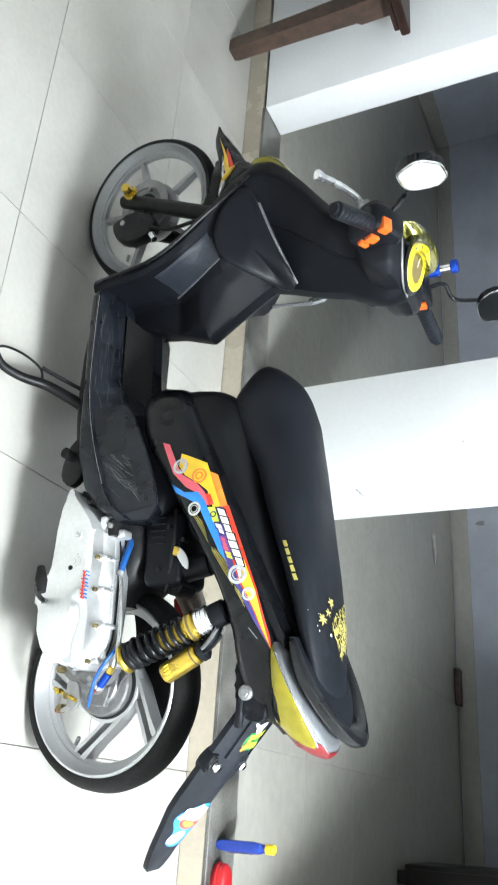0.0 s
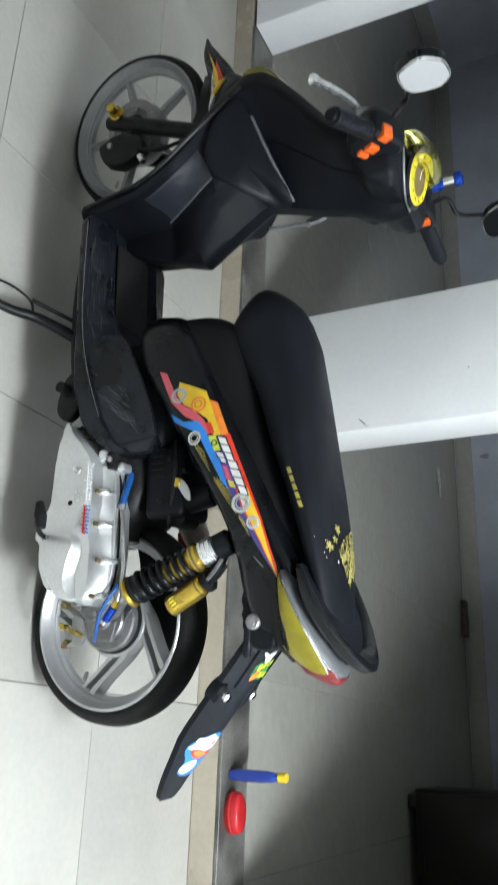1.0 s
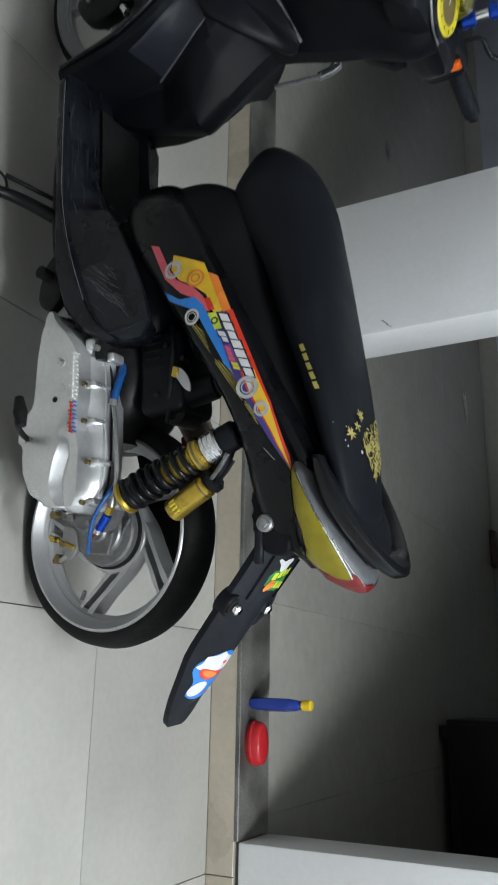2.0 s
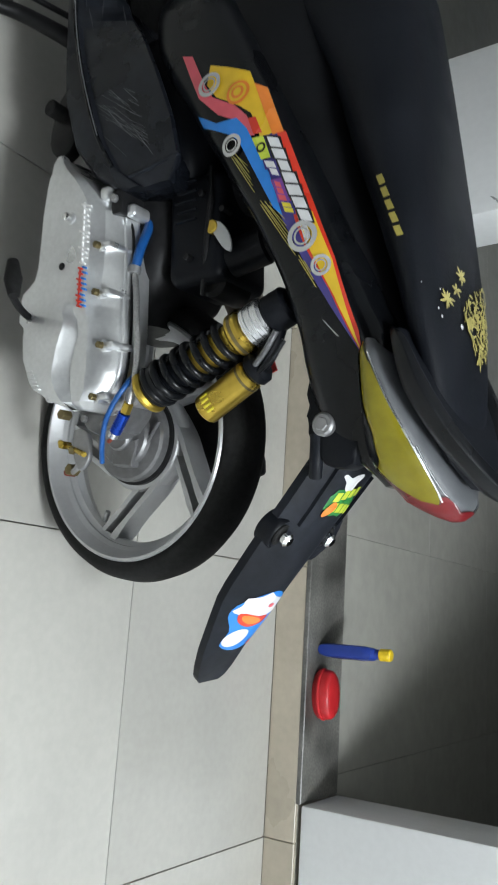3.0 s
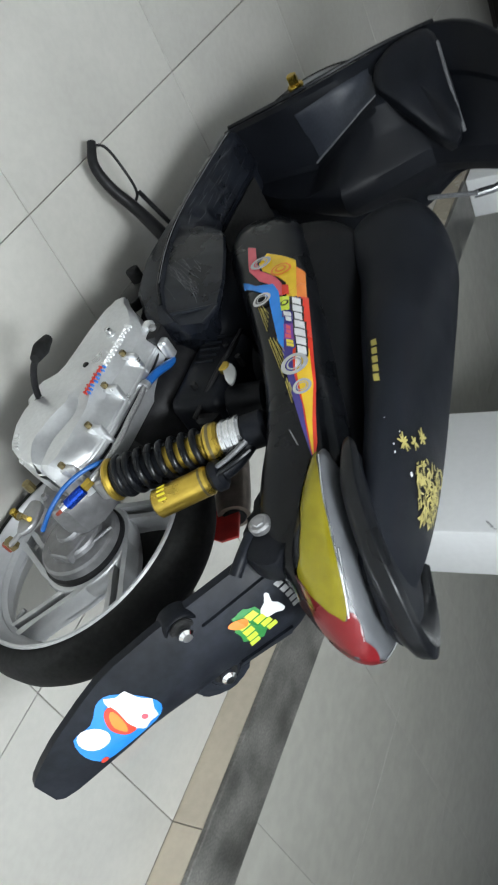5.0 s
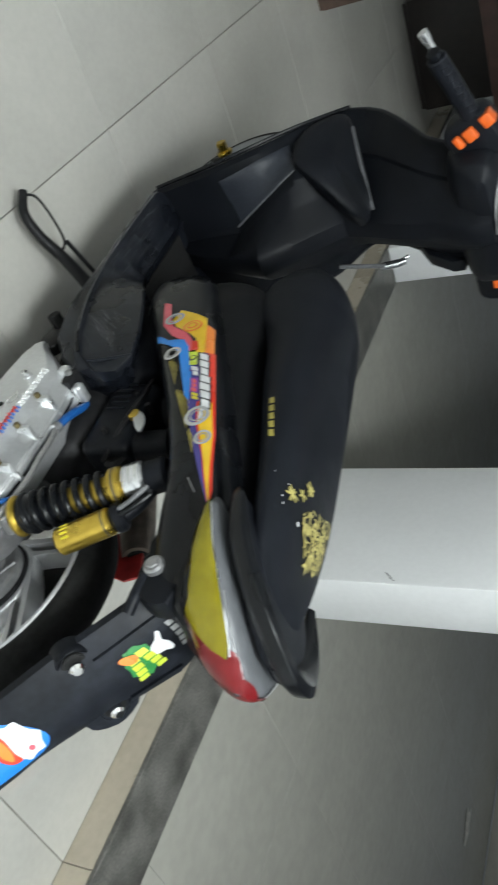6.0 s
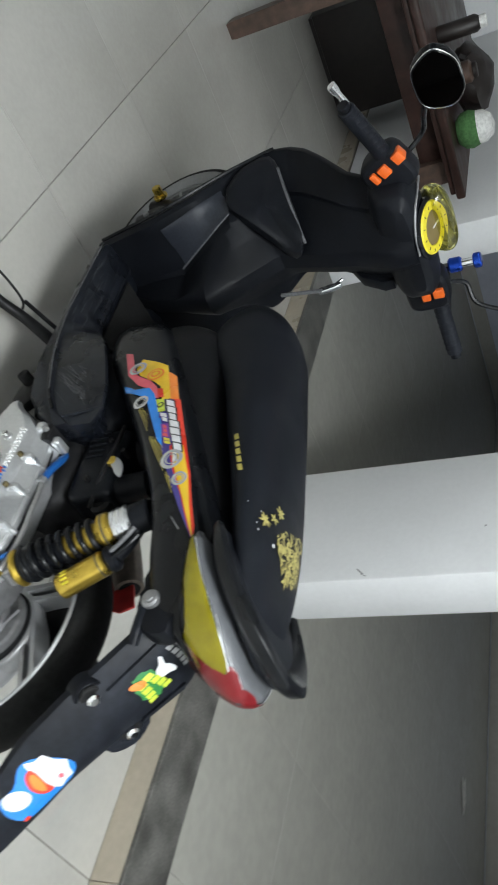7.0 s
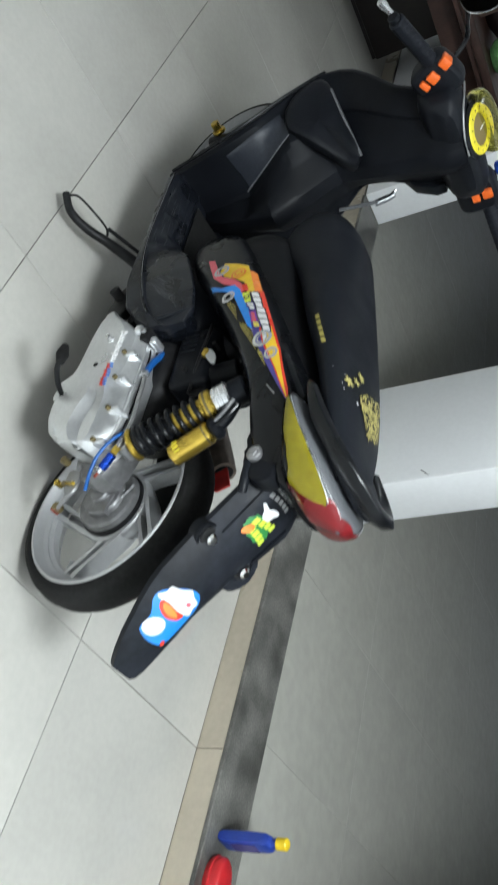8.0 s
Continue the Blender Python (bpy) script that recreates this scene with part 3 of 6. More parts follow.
part("line_nut", cyl_bm((-0.002, 0.129, 0.322), (-0.015, 0.126, 0.312), 0.0075, 6), GOLD, engine, "gold nut")
part("line_fitting", cyl_bm((-0.015, 0.125, 0.311), (-0.04, 0.119, 0.288), 0.0088, 16), BLUE_METAL, engine, "blue anodised fitting")
part("brake_cable", tube_bm([(-0.04, 0.119, 0.288), (-0.046, 0.118, 0.283), (-0.051, 0.112, 0.27)], 0.003, 8), COPPER_RED, engine)
part("line_sleeve", cyl_bm((-0.036, 0.12, 0.291), (-0.046, 0.117, 0.281), 0.0072, 12), POLISHED, engine)
part("breather_hose", tube_bm([(0.045, 0.115, 0.325), (0.024, 0.134, 0.322), (-0.002, 0.142, 0.306), (-0.03, 0.14, 0.288), (-0.06, 0.13, 0.274), (-0.08, 0.112, 0.258)], 0.0038, 10), BLUE_HOSE, engine, "thin blue hose")
part("gear_case", plate_bm([(0.05, 0.18), (0.0, 0.19), (-0.028, 0.208), (-0.04, 0.235), (-0.032, 0.262), (-0.008, 0.283), (0.05, 0.3)], 0.03, 0.1, 0.012, 2), DRUM_GREY, engine, "dull grey gear case", 25)
for x, y, z in ((-0.024, 0.106, 0.25), (-0.012, 0.106, 0.21), (-0.004, 0.106, 0.272)):
    part("case_bolt", cyl_bm((x, y - 0.02, z), (x, y, z), 0.006, 6), HUB_GREY, engine)
part("brake_arm", plate_bm(rounded([(-0.03, 0.205), (-0.036, 0.232), (-0.075, 0.236), (-0.09, 0.215), (-0.06, 0.205)], 3), 0.108, 0.118, 0.003), HUB_GREY, engine)
for x, y, z, r, m in ((-0.05, 0.112, 0.178, 0.0065, GOLD), (-0.061, 0.117, 0.205, 0.006, BRASS), (-0.007, 0.125, 0.189, 0.008, BRASS), (-0.084, 0.082, 0.165, 0.0095, BRASS), (-0.088, 0.08, 0.158, 0.006, COPPER_RED), (-0.054, 0.104, 0.209, 0.0055, BLUE_METAL)):
    part("adjuster_nut", cyl_bm((x, y - 0.012, z), (x, y + 0.006, z), r, 6), m, engine)
part("adjuster_rod", cyl_bm((-0.044, 0.104, 0.162), (-0.069, 0.125, 0.235), 0.0042, 10), GOLD, engine, "gold adjuster rod")
part("adjuster_stay", tube_bm([(-0.07, 0.11, 0.22), (-0.084, 0.095, 0.19), (-0.088, 0.082, 0.168)], 0.0045, 8), HUB_GREY, engine)

# ---- rear shock absorber with its gas bottle
shock = new("rear_shock")
shock.parent = scooter
tagged(shock, "black coil shock absorber with gold fittings")
S0, S1 = Vector((0.01, 0.106, 0.322)), Vector((0.096, 0.104, 0.542))
sd = (S1 - S0).normalized()
part("damper_rod", cyl_bm(S0 + sd * 0.014, S1, 0.013, 16), ENGINE, shock)
part("lower_eye", cyl_bm(S0 + Vector((0, -0.022, 0)), S0 + Vector((0, 0.018, 0)), 0.016, 20, 0.003), HUB_GREY, shock)
part("lower_collar", cyl_bm(S0 + sd * 0.012, S0 + sd * 0.024, 0.0325, 28), GOLD, shock, "gold lower spring seat")
part("spring_seat", cyl_bm(S0 + sd * 0.024, S0 + sd * 0.05, 0.03, 24), BLACK_GLOSS, shock)
part("rubber_sleeve", cyl_bm(S0 + sd * 0.05, S0 + sd * 0.105, 0.022, 24), BLACK_PLASTIC, shock)
part("damper_body", cyl_bm(S0 + sd * 0.105, S1 - sd * 0.03, 0.0215, 24), GOLD, shock, "gold damper body")
part("upper_collar", cyl_bm(S1 - sd * 0.062, S1 - sd * 0.04, 0.0305, 28), GOLD, shock, "gold preload ring")
part("ring_groove", cyl_bm(S1 - sd * 0.053, S1 - sd * 0.0505, 0.0312, 28), BRASS, shock)
top_cap = part("top_cap", cyl_bm(S1 - sd * 0.04, S1 - sd * 0.006, 0.028, 28), POLISHED, shock, "silver ribbed cap")
for k in range(3):
    part("cap_rib", cyl_bm(S1 - sd * (0.034 - 0.01 * k), S1 - sd * (0.029 - 0.01 * k), 0.0293, 28, 0.001), POLISHED, top_cap)
part("upper_mount", cyl_bm(S1 - sd * 0.008, S1 + sd * 0.03, 0.026, 24, 0.006), BLACK_PLASTIC, shock)
su = sd.orthogonal().normalized()
sv = sd.cross(su)
turns, coil = 7.5, []
for k in range(int(turns * 20) + 1):
    a = 2 * math.pi * k / 20
    coil.append(S0 + sd * (0.032 + 0.135 * k / (turns * 20)) + (su * math.cos(a) + sv * math.sin(a)) * (0.0285 - 0.002 * k / (turns * 20)))
part("spring", tube_bm(coil, 0.0054, 10, 1), BLACK_GLOSS, shock, "black coil spring")
C0, C1 = Vector((-0.016, 0.088, 0.423)), Vector((0.026, 0.091, 0.5))
part("gas_bottle", cyl_bm(C0, C1, 0.0212, 32, 0.003), GOLD, shock, "gold gas bottle")
cd = (C1 - C0).normalized()
part("bottle_band", cyl_bm(C1 - cd * 0.012, C1 - cd * 0.008, 0.0216, 32, 0.0005), BRASS, shock)
part("bottle_cap", cyl_bm(C1, C1 + cd * 0.022, 0.0225, 28, 0.006), BLACK_PLASTIC, shock)
part("bottle_bracket", tube_bm([C1 + cd * 0.01, C1 + Vector((0.03, 0.002, 0.03)), S1 + sd * 0.015], 0.0135, 12), BLACK_PLASTIC, shock)
part("bottle_hose", tube_bm([C1 + cd * 0.012 + Vector((-0.005, 0.016, 0)), Vector((0.048, 0.112, 0.535)), Vector((0.07, 0.116, 0.553))], 0.0042, 8), SCRATCH_GLINT_GREY, shock)
part("bottle_hose", tube_bm([C1 + cd * 0.012 + Vector((-0.014, 0.012, 0)), Vector((0.036, 0.11, 0.542)), Vector((0.058, 0.112, 0.562))], 0.0036, 8), BLACK_GLOSS, shock)
cs = Vector((0, 1, 0))
co = cd.cross(cs)
for k in range(4):
    # small pale marks round the bottle's lower end
    a = radians(112 - 20 * k)
    n = cs * math.sin(a) + co * math.cos(a)
    p = C0 + cd * 0.018 + n * 0.0208
    part("bottle_mark", cyl_bm(p - cd * 0.006, p + cd * 0.006, 0.0022, 6), LEMON, shock)

# ---- body, seat and tail
body = Hull([(0.636, 0.35, 0.385, 0.06, 3), (0.612, 0.335, 0.45, 0.1, 3.4), (0.588, 0.332, 0.47, 0.122, 3.6), (0.55, 0.335, 0.495, 0.138, 3.8), (0.48, 0.355, 0.53, 0.148, 4), (0.40, 0.41, 0.566, 0.157, 4), (0.30, 0.47, 0.61, 0.16, 4),
             (0.18, 0.537, 0.658, 0.155, 4), (0.08, 0.572, 0.698, 0.14, 4), (0.02, 0.578, 0.716, 0.122, 4), (-0.03, 0.585, 0.722, 0.103, 4), (-0.07, 0.608, 0.715, 0.09, 4), (-0.1, 0.64, 0.7, 0.078, 3.4), (-0.125, 0.662, 0.69, 0.05, 3)])
part("side_panel", body.bm(60, 64), BLACK_GLOSS, scooter, "glossy black side body panel")
part("seat_base", Hull([(0.622, 0.4, 0.47, 0.05, 2.8), (0.602, 0.38, 0.535, 0.088, 2.8), (0.565, 0.38, 0.582, 0.108, 2.8), (0.52, 0.4, 0.6, 0.117, 3), (0.42, 0.44, 0.618, 0.122, 3), (0.3, 0.5, 0.65, 0.12, 3), (0.1, 0.58, 0.71, 0.102, 3), (0.0, 0.62, 0.722, 0.08, 4)]).bm(30, 36), RECESS_BLACK, scooter)
seat_hull = Hull([(0.656, 0.61, 0.636, 0.040, 2.5), (0.642, 0.588, 0.662, 0.062, 2.5), (0.613, 0.562, 0.692, 0.078, 2.4), (0.578, 0.54, 0.71, 0.090, 2.35), (0.52, 0.54, 0.728, 0.096, 2.3), (0.42, 0.598, 0.74, 0.103, 2.25), (0.3, 0.635, 0.752, 0.112, 2.2),
                  (0.16, 0.68, 0.764, 0.114, 2.15), (0.06, 0.705, 0.77, 0.103, 2.15), (-0.03, 0.722, 0.77, 0.082, 2.2), (-0.08, 0.73, 0.763, 0.066, 2.2), (-0.1, 0.738, 0.755, 0.046, 2.2)], cx=0.008)
seat = part("seat", seat_hull.bm(70, 56), VINYL, scooter, "black vinyl seat with worn pale gold print")
for k in range(5):
    x, z = 0.236 - 0.0168 * k, 0.6975 + 0.0053 * k
    a, b = seat_hull.angle(x, z - 0.004), seat_hull.angle(x - 0.013, z + 0.001)
    bm = seat_hull.skin([(x, a), (x - 0.0125, b), (x - 0.0125, b + 0.16), (x, a + 0.16)], 0.0012)
    part("seat_mark", bm, OCHRE_PRINT, seat)
rng = random.Random(5)
strokes = []


def print_spot(u, v):
    """A spot of the worn print: u runs across it, v down it, on the seat's own x and angle."""
    x0, a0 = 0.082 + 0.068 * u, 1.09 + 0.94 * u
    x1, a1 = 0.008 + 0.034 * u, 1.65 + 0.54 * u
    return x0 + (x1 - x0) * v, a0 + (a1 - a0) * v


for k in range(120):
    # tangled letter-like strokes, mostly running down the print
    x0, a0 = print_spot(rng.uniform(0.05, 0.9), rng.uniform(0.02, 0.85))
    strokes.append((x0, a0, rng.gauss(2.3, 0.6), rng.uniform(-2.2, 2.2), rng.uniform(0.008, 0.02), rng.uniform(0.0007, 0.0016)))
for u, v, r in ((0.25, 0.2, 0.013), (0.72, 0.12, 0.015), (0.2, 0.5, 0.014), (0.55, 0.36, 0.012), (0.5, 0.72, 0.011), (0.8, 0.42, 0.012)):
    x0, a0 = print_spot(u, v)
    strokes.append((x0, a0, rng.uniform(0, 6), 5.2, r * 4.0, 0.0019))
for cx, ca, n, ln in ((0.085, 0.84, 9, 0.014), (0.12, 1.24, 8, 0.012), (0.1, 1.08, 5, 0.009)):
    # splashes at the print's front
    for k in range(n):
        strokes.append((cx, ca, 6.28 * k / n + rng.uniform(-0.2, 0.2), 0.3, ln * rng.uniform(0.6, 1.2), 0.0012))
for k, (x0, a0, turn, bend, ln, wd) in enumerate(strokes):
    left, right, x, a = [], [], x0, a0
    n = 8
    for j in range(n + 1):
        t = turn + bend * j / n
        w = wd * (0.5 + math.sin(math.pi * j / n))
        left.append((x - math.sin(t) * w, a + math.cos(t) * w * 11))
        right.append((x + math.sin(t) * w, a - math.cos(t) * w * 11))
        x += math.cos(t) * ln / n
        a += math.sin(t) * ln / n * 11
    part("seat_print", seat_hull.skin(left + right[::-1], 0.001 + 0.00002 * k), GOLD_PRINT, seat)
for x, a, r in ((0.063, 0.68, 0.002), (0.072, 0.62, 0.0017), (0.058, 1.16, 0.0034), (0.095, 0.72, 0.0013), (0.1, 0.3, 0.001)):
    part("seat_print", seat_hull.skin([(x + r * math.cos(t), a + r * 11 * math.sin(t)) for t in np.linspace(0, 6, 9)], 0.0018), STICKER_WHITE, seat)

# grab rail
grab = catmull([(0.042, 0.142, 0.722), (0.025, 0.147, 0.733), (-0.02, 0.134, 0.747), (-0.07, 0.103, 0.768), (-0.112, 0.056, 0.79), (-0.132, 0.0, 0.8), (-0.116, -0.06, 0.793), (-0.07, -0.108, 0.772), (-0.02, -0.13, 0.755), (0.04, -0.134, 0.735)], 5)
rail = []
for i, p in enumerate(grab):
    d = (grab[min(i + 1, len(grab) - 1)] - grab[max(i - 1, 0)]).normalized()
    t = i / (len(grab) - 1)
    n = Vector((-0.35, 0.75 * math.cos(math.pi * t), 0.62)).normalized()
    u = d.cross(n).normalized()
    n = u.cross(d).normalized()
    end = min(1, 0.3 + 3.2 * t, 0.3 + 3.2 * (1 - t))
    wide, thin = 0.0185 * end, 0.0155 * end
    # a tall strap whose top meets in a crest
    strap = [(-0.52, -0.5), (-0.5, 0.2), (-0.4, 0.52), (0.14, 0.98), (0.22, 1.0), (0.32, 0.96), (0.78, 0.3), (0.88, 0.0), (0.84, -0.7), (0.6, -1), (-0.3, -1), (-0.48, -0.8)]
    deep = 1 + 1.1 * min(1, max(0, (t - 0.47) / 0.15))
    rail.append([p + u * a * wide + n * b * thin * (deep if b < 0 else 1) for a, b in strap])
part("grab_rail", rings_bm(rail), BLACK_GLOSS, scooter, "black grab rail round the seat's end", 28)
part("tail_tray", Hull([(-0.13, 0.765, 0.782, 0.035, 3), (-0.11, 0.755, 0.78, 0.072, 3), (-0.06, 0.738, 0.768, 0.11, 3), (0.0, 0.715, 0.748, 0.125, 3), (0.05, 0.70, 0.725, 0.12, 3)]).bm(14, 24), VINYL, scooter)

# tail lamp
lamp = new("tail_lamp")
lamp.parent = scooter
tagged(lamp, "yellow and red tail lamp under a grey lens")
lens = Hull([(0.04, 0.674, 0.694, 0.13, 2.8), (0.02, 0.668, 0.712, 0.14, 3), (-0.05, 0.662, 0.735, 0.128, 3), (-0.1, 0.662, 0.75, 0.102, 3), (-0.145, 0.69, 0.757, 0.058, 2.6), (-0.158, 0.712, 0.752, 0.034, 2.4), (-0.166, 0.728, 0.744, 0.013, 2.2), (-0.1675, 0.7358, 0.7366, 0.001, 2.2)])
part("grey_lens", lens.bm(36, 40), SMOKE_LENS, lamp, "smoky grey upper lens")
for sgn in (1, -1):
    def patch(rows, off):
        bm = bmesh.new()
        grid = [[bm.verts.new(lens.point(x, a if sgn > 0 else math.pi - a, off)) for x, a in row] for row in rows]
        for p, q in zip(grid, grid[1:]):
            for i in range(len(p) - 1):
                bm.faces.new((p[i], p[i + 1], q[i + 1], q[i]))
        return bm

    xs = np.linspace(0.035, -0.149, 40)
    lo = np.interp(-xs, [-0.035, 0.034, 0.07, 0.1, 0.109, 0.13, 0.144, 0.149], [-0.4, -0.41, -0.22, -0.3, -0.75, -0.47, -0.09, 0.14])
    hi = np.interp(-xs, [-0.035, 0.03, 0.06, 0.1, 0.13, 0.144, 0.149], [-0.1, 0.14, 0.28, 0.4, 0.395, 0.36, 0.2])
    part("yellow_lens", patch([[(float(x), float(l + (h - l) * k / 10)) for k in range(11)] for x, l, h in zip(xs, lo, hi)], 0.003), YELLOW_LENS, lamp, "yellow tinted lens")
    cover_x = np.linspace(0.035, -0.106, 26)
    top_edge = np.interp(-cover_x, [-0.035, 0.034, 0.07, 0.1, 0.106], [-0.4, -0.41, -0.22, -0.3, -0.5])
    part("lamp_surround", patch([[(float(x), float(-1.5 + (t + 1.5) * k / 8)) for k in range(9)] for x, t in zip(cover_x, top_edge)], 0.0045), BLACK_GLOSS, lamp, "glossy black lamp surround")
    angles = np.linspace(-1.5, 1.57, 44)
    start = np.interp(angles, [-1.5, -0.85, -0.47, -0.09, 0.14, 0.34, 0.38, 0.62, 0.8, 0.97, 1.57], [-0.1, -0.106, -0.13, -0.144, -0.149, -0.148, -0.141, -0.14, -0.148, -0.157, -0.155])
    part("red_lens", patch([[(float(x + (-0.1674 - x) * k / 10), float(a)) for k in range(11)] for a, x in zip(angles, start)], 0.0032), RED_LENS, lamp, "red lower lens")
    # bright metal lines stand in for the glint on the clear lens edges
    edge = [lens.point(x, a if sgn > 0 else math.pi - a, 0.003) for x, a in ((0.02, 0.0), (-0.03, 0.17), (-0.06, 0.31), (-0.1, 0.43), (-0.13, 0.42), (-0.146, 0.39))]
    part("lens_edge", tube_bm(edge, 0.0014, 6, 3), POLISHED, lamp, "moulded edge of the lens with its glint in bright metal")
    edge = [lens.point(x, a if sgn > 0 else math.pi - a, 0.002) for x, a in ((-0.085, 0.5), (-0.11, 0.53), (-0.135, 0.6), (-0.147, 0.78), (-0.157, 0.95))]
    part("lens_edge", tube_bm(edge, 0.0011, 6, 3), POLISHED, lamp)

# rear mudguard: a crowned sheet down behind the wheel
MUD_X = [0.02, -0.03, -0.09, -0.15, -0.2, -0.25, -0.3, -0.345, -0.37, -0.385, -0.391]
MUD_LEFT = [0.05, 0.062, 0.068, 0.074, 0.079, 0.077, 0.066, 0.047, 0.032, 0.02, 0.012]
MUD_RIGHT = [0.05, 0.075, 0.098, 0.08, 0.066, 0.058, 0.053, 0.05, 0.048, 0.043, 0.034]


def mud_z(x):
    return along(x, (0.02, 0.66), (-0.03, 0.648), (-0.09, 0.612), (-0.15, 0.567), (-0.2, 0.528), (-0.3, 0.447), (-0.37, 0.382), (-0.391, 0.362))


def mud_point(u, v, off=0.0):
    x = float(np.interp(u * (len(MUD_X) - 1), range(len(MUD_X)), MUD_X))
    w = float(np.interp(-x, [-q for q in MUD_X], MUD_LEFT if v > 0 else MUD_RIGHT))
    z = mud_z(x) + (0.008 - 0.034 * v * v) * min(1.0, max(0.0, (x + 0.391) / 0.12))
    return Vector((x - 0.63 * off, v * w, z + 0.77 * off))


def mud_uv(x, y):
    """The u and v of a spot of the mudguard, from its x and y."""
    u = float(np.interp(-x, [-q for q in MUD_X], range(len(MUD_X)))) / (len(MUD_X) - 1)
    return u, y / float(np.interp(-x, [-q for q in MUD_X], MUD_LEFT if y > 0 else MUD_RIGHT))


def mud_bm(u0, u1, v0, v1, thick, off, nu=20, nv=12):
    bm = bmesh.new()
    top = [[bm.verts.new(mud_point(u0 + (u1 - u0) * i / nu, v0 + (v1 - v0) * j / nv, off)) for j in range(nv + 1)] for i in range(nu + 1)]
    low = [[bm.verts.new(mud_point(u0 + (u1 - u0) * i / nu, v0 + (v1 - v0) * j / nv, off - thick)) for j in range(nv + 1)] for i in range(nu + 1)]
    for i in range(nu):
        for j in range(nv):
            bm.faces.new((top[i][j], top[i + 1][j], top[i + 1][j + 1], top[i][j + 1]))
            bm.faces.new((low[i][j], low[i][j + 1], low[i + 1][j + 1], low[i + 1][j]))
    for i in range(nu):
        bm.faces.new((top[i][0], low[i][0], low[i + 1][0], top[i + 1][0]))
        bm.faces.new((top[i][nv], top[i + 1][nv], low[i + 1][nv], low[i][nv]))
    for j in range(nv):
        bm.faces.new((top[0][j], top[0][j + 1], low[0][j + 1], low[0][j]))
        bm.faces.new((top[nu][j], low[nu][j], low[nu][j + 1], top[nu][j + 1]))
    return bm


mudguard = part("rear_mudguard", mud_bm(0, 1, -1, 1, 0.012, 0, 48, 20), MATTE_BLACK, scooter, "black plastic rear mudguard with stickers", 22)


def mud_sticker(outline, mat, off):
    """A print on the mudguard from an outline in x and y."""
    bm = bmesh.new()
    vs = [bm.verts.new((x, y, 0)) for x, y in outline]
    for tri in tessellate_polygon([[v.co for v in vs]]):
        bm.faces.new([vs[k] for k in tri])
    for _ in range(3):
        long = [e for e in bm.edges if e.calc_length() > 0.009]
        if long:
            bmesh.ops.subdivide_edges(bm, edges=long, cuts=1)
            bmesh.ops.triangulate(bm, faces=[q for q in bm.faces if len(q.verts) > 3])
    for v in bm.verts:
        v.co = mud_point(*mud_uv(v.co.x, v.co.y), off)
    part("sticker", bm, mat, mudguard)


def blob(cx, cy, rx, ry, n=16):
    return [(cx + rx * math.cos(2 * math.pi * k / n), cy + ry * math.sin(2 * math.pi * k / n)) for k in range(n)]


def lumps(cx, cy, rx, ry, count, depth, n=36):
    """An outline with soft lumps round it."""
    out = []
    for k in range(n):
        a = 2 * math.pi * k / n
        q = 1 - depth * abs(math.sin(count * a / 2))
        out.append((cx + rx * q * math.cos(a), cy + ry * q * math.sin(a)))
    return out


# a blue and white cut-out sticker with an orange patch, as plain shapes
mud_sticker(rounded([(-0.333, 0.036), (-0.341, 0.004), (-0.33, -0.03), (-0.3, -0.03), (-0.27, -0.024), (-0.257, 0.0), (-0.262, 0.03), (-0.276, 0.055), (-0.292, 0.056), (-0.312, 0.04)], 3), STICKER_SKY, 0.0012)
mud_sticker(lumps(-0.279, 0.017, 0.021, 0.042, 7, 0.22), STICKER_WHITE, 0.0018)
mud_sticker(blob(-0.322, 0.02, 0.013, 0.02), STICKER_WHITE, 0.0018)
mud_sticker(rounded([(-0.286, 0.044), (-0.298, 0.04), (-0.306, 0.018), (-0.301, -0.004), (-0.29, -0.008), (-0.291, 0.012)], 3), STICKER_RED, 0.0022)
mud_sticker(rounded([(-0.289, 0.038), (-0.296, 0.035), (-0.302, 0.018), (-0.298, 0.0), (-0.293, 0.012)], 3), STICKER_ORANGE, 0.0026)
mud_sticker(blob(-0.276, 0.002, 0.0032, 0.0055, 10), STICKER_PINK, 0.0026)
mud_sticker(blob(-0.331, -0.025, 0.0042, 0.006, 10), STICKER_RED, 0.0018)
# a lime sticker on a green edge, its writing drawn as bars, and a small white hand shape
mud_sticker(lumps(-0.139, 0.0, 0.0195, 0.036, 9, 0.14), STICKER_GREEN, 0.0012)
for row in range(2):
    for k in range(4):
        x0, y0 = -0.1395 - 0.013 * row + 0.0035 * k * (1 - row), 0.022 - 0.0135 * k - 0.004 * row
        mud_sticker([(x0, y0), (x0 + 0.0115, y0 - 0.001), (x0 + 0.0125, y0 - 0.0115), (x0 + 0.001, y0 - 0.0115)], STICKER_LIME, 0.0018)
mud_sticker(rounded([(-0.158, 0.025), (-0.151, 0.028), (-0.139, 0.019), (-0.143, 0.009), (-0.152, 0.012)], 3), STICKER_ORANGE, 0.0026)
mud_sticker(rounded([(-0.122, 0.014), (-0.115, 0.018), (-0.108, 0.028), (-0.105, 0.024), (-0.109, 0.012), (-0.105, 0.004), (-0.102, -0.012), (-0.106, -0.016), (-0.113, -0.009), (-0.122, -0.006), (-0.127, 0.004)], 2), STICKER_WHITE, 0.0014)
for k in range(5):
    y = 0.03 - 0.0118 * k
    mud_sticker([(-0.086, y), (-0.086, y - 0.0085), (-0.094, y - 0.0085), (-0.094, y)], STICKER_SILVER, 0.0016)
up = Vector((-0.63, 0, 0.77))
